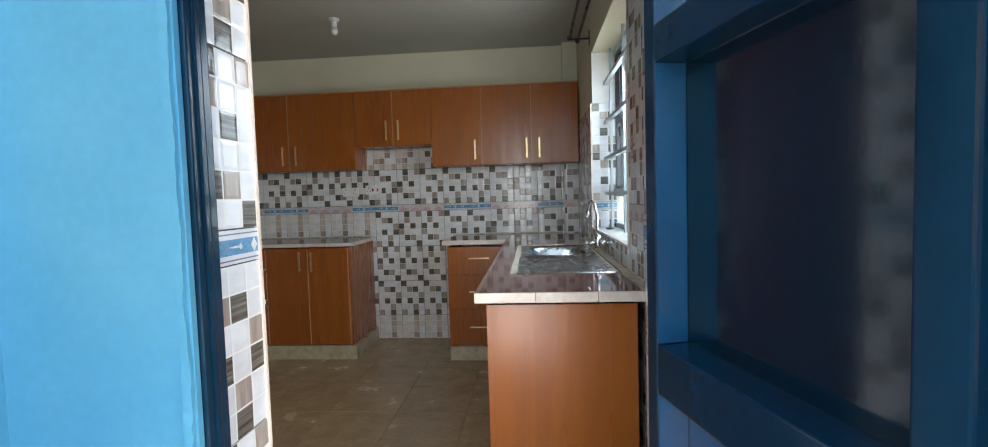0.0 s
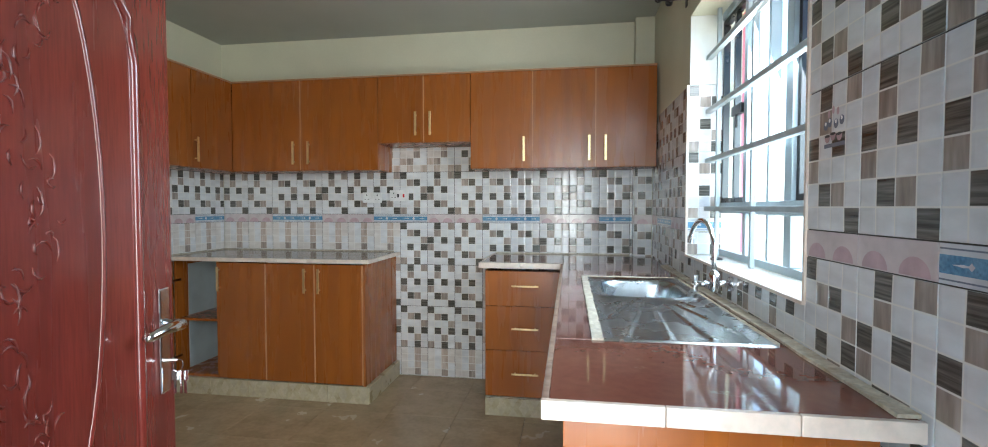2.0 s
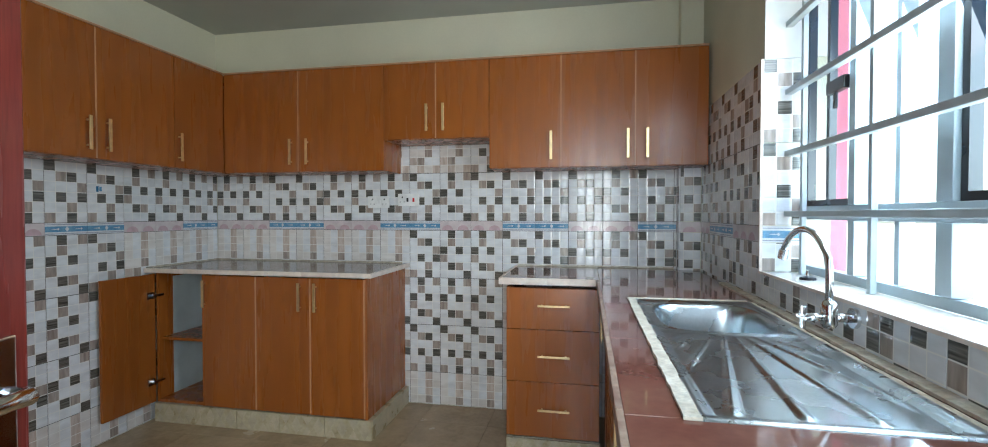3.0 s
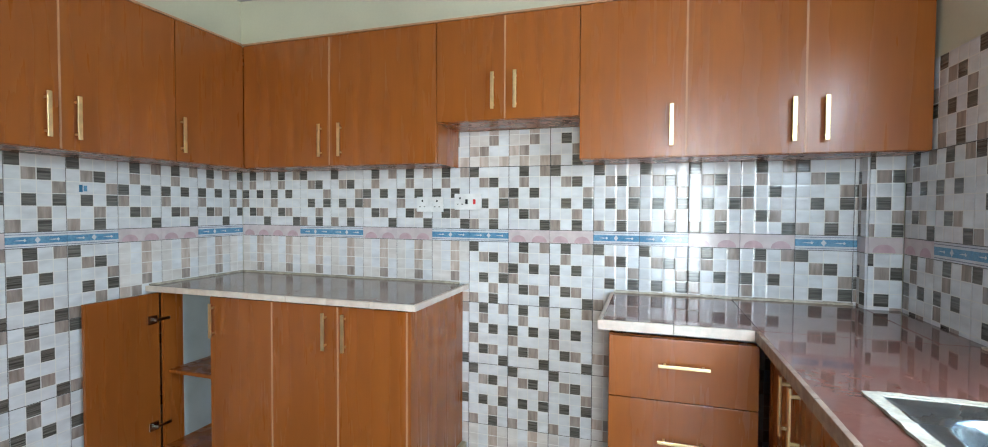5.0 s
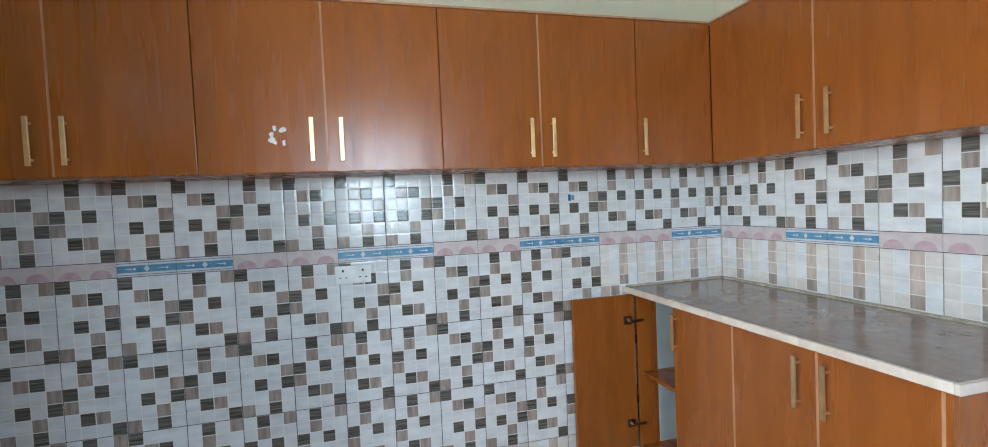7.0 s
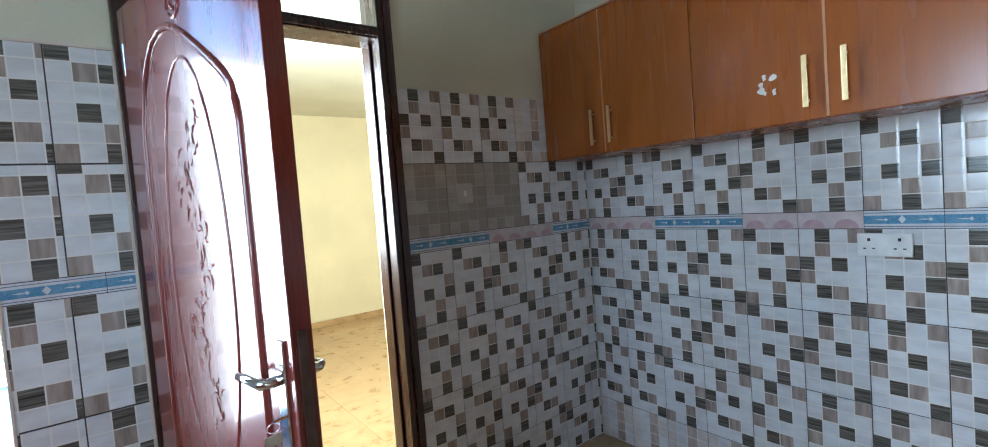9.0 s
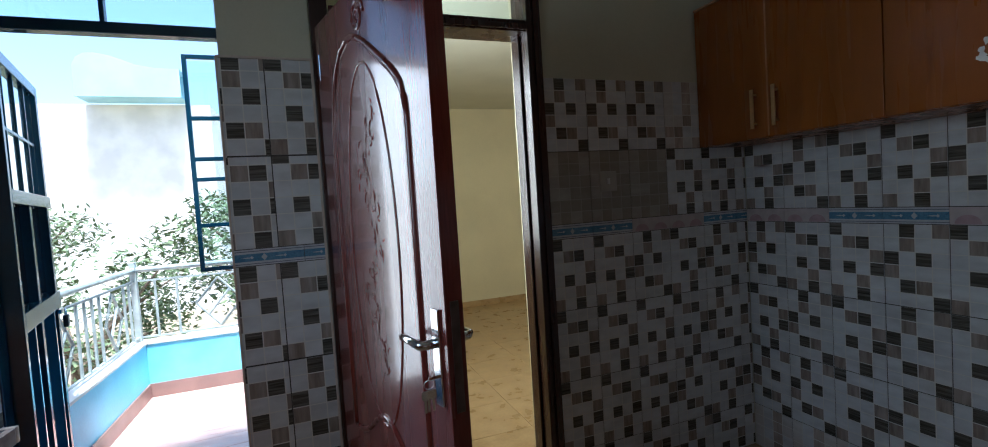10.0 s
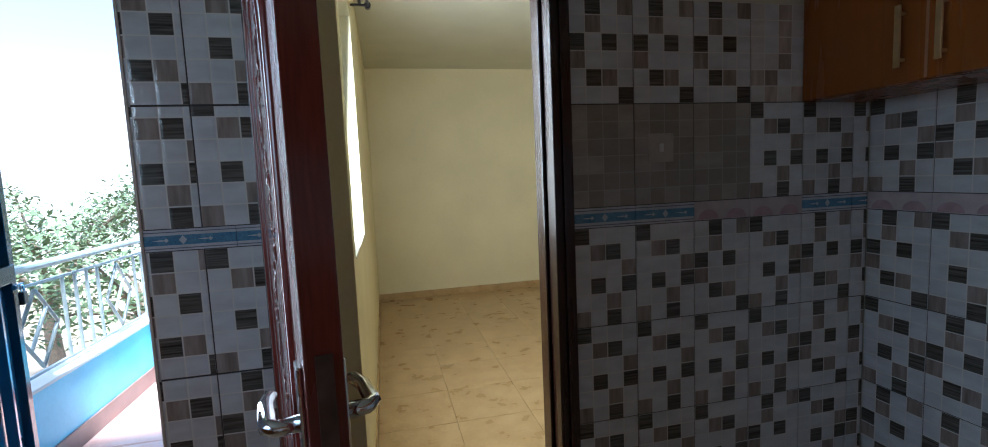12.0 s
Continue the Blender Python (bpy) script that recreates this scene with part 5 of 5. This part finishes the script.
below = [(0.0, 0.206, 0.094), (0.206, 0.506, 0.0), (0.506, 0.806, 0.0), (0.806, 1.106, 0.0)]
above = [(1.166, 1.466, 0.0)]
pair = lambda first: (lambda i, u: ("pink", "pink", "blue", "blue")[(i + first) % 4])


def mixed(i, j):
    return "ab"[int(noise.cell(Vector((i * 1.3 + 0.5, j * 2.1 + 0.5, 0.5))) * 97) % 2]


# north wall
def kinds_north(i, j, u, z):
    if z < 0.1:
        return "c"
    if j == 5:
        return "c" if -0.95 < W + u < -0.35 else "a" if -0.35 < W + u < -0.05 else None
    if 0.8 < z < 1.0 and W + u < -0.75:
        return "c"
    if z < 0.8 and W + u > -0.15:
        return "c"
    return {1: "aaaaaaa", 2: "bbbbbbb", 3: "aaaaaaaabbaabbabb", 4: "bbaabbbabaaaababa"}[j][i % 7 if j < 3 else i] if j else "c"


tiling(wall_north, (W, N), 0, run(0, 0.92 - W, 0.0), below + above + [(1.466, 1.64, 0.0)], kinds_north, bands=pair(0))
tiling(wall_north, (0.92, 4.722), 0, [(0.0, 0.11, 0.03)], below[3:] + above, lambda i, j, u, z: "a", bands=lambda i, u: "pink")
tiling(wall_north, (0.912, N - 0.0), -90, [(0.0, 0.078, 0.12)], below[3:] + above, lambda i, j, u, z: "a", bands=lambda i, u: "pink")
# west wall
WEST_ORDER = {1: "bbabbbbbaabbabab", 2: "abababbbabbaabba", 3: "baababababbabaab", 4: "abaabaaabaaabbbb"}
tiling(wall_west, (W, S), 90, run(0, N - S, 0.0), below + above, lambda i, j, u, z: "c" if (z < 0.1 or (0.8 < z < 1.0 and S + u > 4.1)) else WEST_ORDER[j][i], bands=pair(0))


# south wall
def kinds_south(i, j, u, z):
    if abs(z - 1.166) < 0.01 and i < 3:
        return "g"
    if z > 1.4:
        return "c" if i == 3 else "b" if i < 3 else None
    return {0: "aaabaa", 1: "aaabab", 2: "aaaabb", 3: "aababb", 4: "aaaaaa"}[j][i]


tiling(wall_south, (-1.034, S), 180, run(0, -1.034 - W, 0.0), below + above + [(1.466, TOPZ, 0.0)], kinds_south, bands=lambda i, u: ("blue", "blue", "pink", "pink", "blue", "blue")[i])
# the pier, its side in the doorway, and the doorway's other side: larger tiles of 240 x 360 mm
def big_tiling(parent, origin, rz, cols, rows, kinds, k):
    ox, oy = origin
    ca, sa = math.cos(radians(rz)), math.sin(radians(rz))
    for j, (z0, z1, v0) in enumerate(rows):
        for i, (ua, ub, c0) in enumerate(cols):
            me = tile_mesh(kinds[j][i], c0, c0 + (ub - ua) / k, v0, v0 + (z1 - z0) / k)
            ob = place(me, "tile", parent, (ox + ca * (ua - c0 * k), oy + sa * (ua - c0 * k), z0 - v0 * k), rz)
            ob.scale = (k, 1.0, k)


big_rows = [(0.022, 0.382, 0.0), (0.384, 0.744, 0.0), (0.746, 1.106, 0.0), (1.166, 1.496, 0.0), (1.498, 1.843, 0.0)]
big_tiling(wall_pier, (PX1, PIER), 180, [(0.0, 0.150, 0.04), (0.150, PX1 - PX0, 0.0)], big_rows, ("ab", "ab", "ba", "aa", "ba"), 1.2)
for ua, ub in ((0.0, 0.235), (0.235, PX1 - PX0)):
    place(border_mesh("blue", ub - ua), "border_tile", wall_pier, (PX1 - ua, PIER, BAND0), 180)
small_rows = [(0.0, 0.206, 0.094), (0.206, 0.506, 0.0), (0.506, 0.806, 0.0), (0.806, 1.106, 0.0), (1.166, 1.466, 0.0), (1.466, 1.766, 0.0), (1.766, 2.066, 0.0)]
tiling(wall_pier, (PX1, 1.438), 90, [(0.0, PIER - 1.438, 0.08)], small_rows[:-1], lambda i, j, u, z: "aababa"[j], bands=lambda i, u: "blue")
tiling(wall_pier, (EX, 1.605), -90, [(0.0, 0.14, 0.0)], small_rows, lambda i, j, u, z: "babbaba"[j], bands=lambda i, u: "blue")
tiling(wall_pier, (E, 1.605), 180, [(0.0, E - EX - 0.004, 0.0)], small_rows, lambda i, j, u, z: "a", bands=lambda i, u: "blue")
tiling(wall_east, (E, 2.64), -90, run(0, 2.64 - 1.605, 0.0), small_rows + [(2.066, 2.366, 0.0)], lambda i, j, u, z: {3: "abbaab", 4: "bbbaba", 5: "bbaaba"}[j][i] if 2 < j < 6 else mixed(i, j + 2), bands=lambda i, u: ("pink", "pink", "blue", "blue", "pink", "pink")[i])
tiling(wall_east, (E, 3.775), -90, run(0, 3.775 - 2.64, 0.135), below[:3] + [(0.806, SILL - 0.004, 0.0)], lambda i, j, u, z: mixed(i, j + 4))
tiling(wall_east, (E, 4.722), -90, run(0, 4.722 - 3.775, 0.0), below + [(1.166, 1.466, 0.0), (1.466, TOPZ, 0.0)], lambda i, j, u, z: mixed(i + 2, j), bands=lambda i, u: ("pink", "blue", "blue", "pink", "pink")[i])
# window jamb, far side
tiling(wall_east, (E, WY1), 0, [(0.0, 0.15, 0.0)], [(SILL, BAND0, 0.0), (1.166, 1.466, 0.0), (1.466, TOPZ, 0.0)], lambda i, j, u, z: "a", bands=lambda i, u: "blue")
structure("tile_backing", boxes([(W - T + 0.001, W - 0.0035, S, N, 0.0, TOPZ - 0.29), (W, 0.93, N + 0.0035, N + T - 0.001, 0.0, 1.64), (W, DX0, S - T + 0.001, S - 0.0035, 0, TOPZ - 0.002), (E + 0.0035, E + T - 0.001, 1.606, WY0 - 0.001, 0, 2.36), (E + 0.0035, E + T - 0.001, WY1 + 0.001, 4.72, 0, TOPZ - 0.001), (E + 0.0035, E + T - 0.001, WY0, WY1, 0, SILL - 0.02),
                                  (PX0, PX1 - T, PIER - T + 0.001, PIER - 0.0035, 0, 1.842), (PX1 - T + 0.001, PX1 - 0.0035, 1.438, PIER - T, 0, 1.842), (EX + 0.0035, EX + T - 0.001, 1.466, 1.60, 0, 2.06)]), GROUT, "dark recessed grout between the wall tiles")

# floor tiles
FT = 0.40
fk = {}
x = W - 0.045
while x < E:
    y = S - 0.36
    while y < N:
        a, b, c, d = max(x, W), min(x + FT, E), max(y, 1.41), min(y + FT, N)
        if b - a > 0.03 and d - c > 0.03:
            part("tile", box(a + 0.001, b - 0.001, c + 0.001, d - 0.001, -0.0075, 0.0, bevel=0.0008), FLOOR, floor)
        y += FT
    x += FT
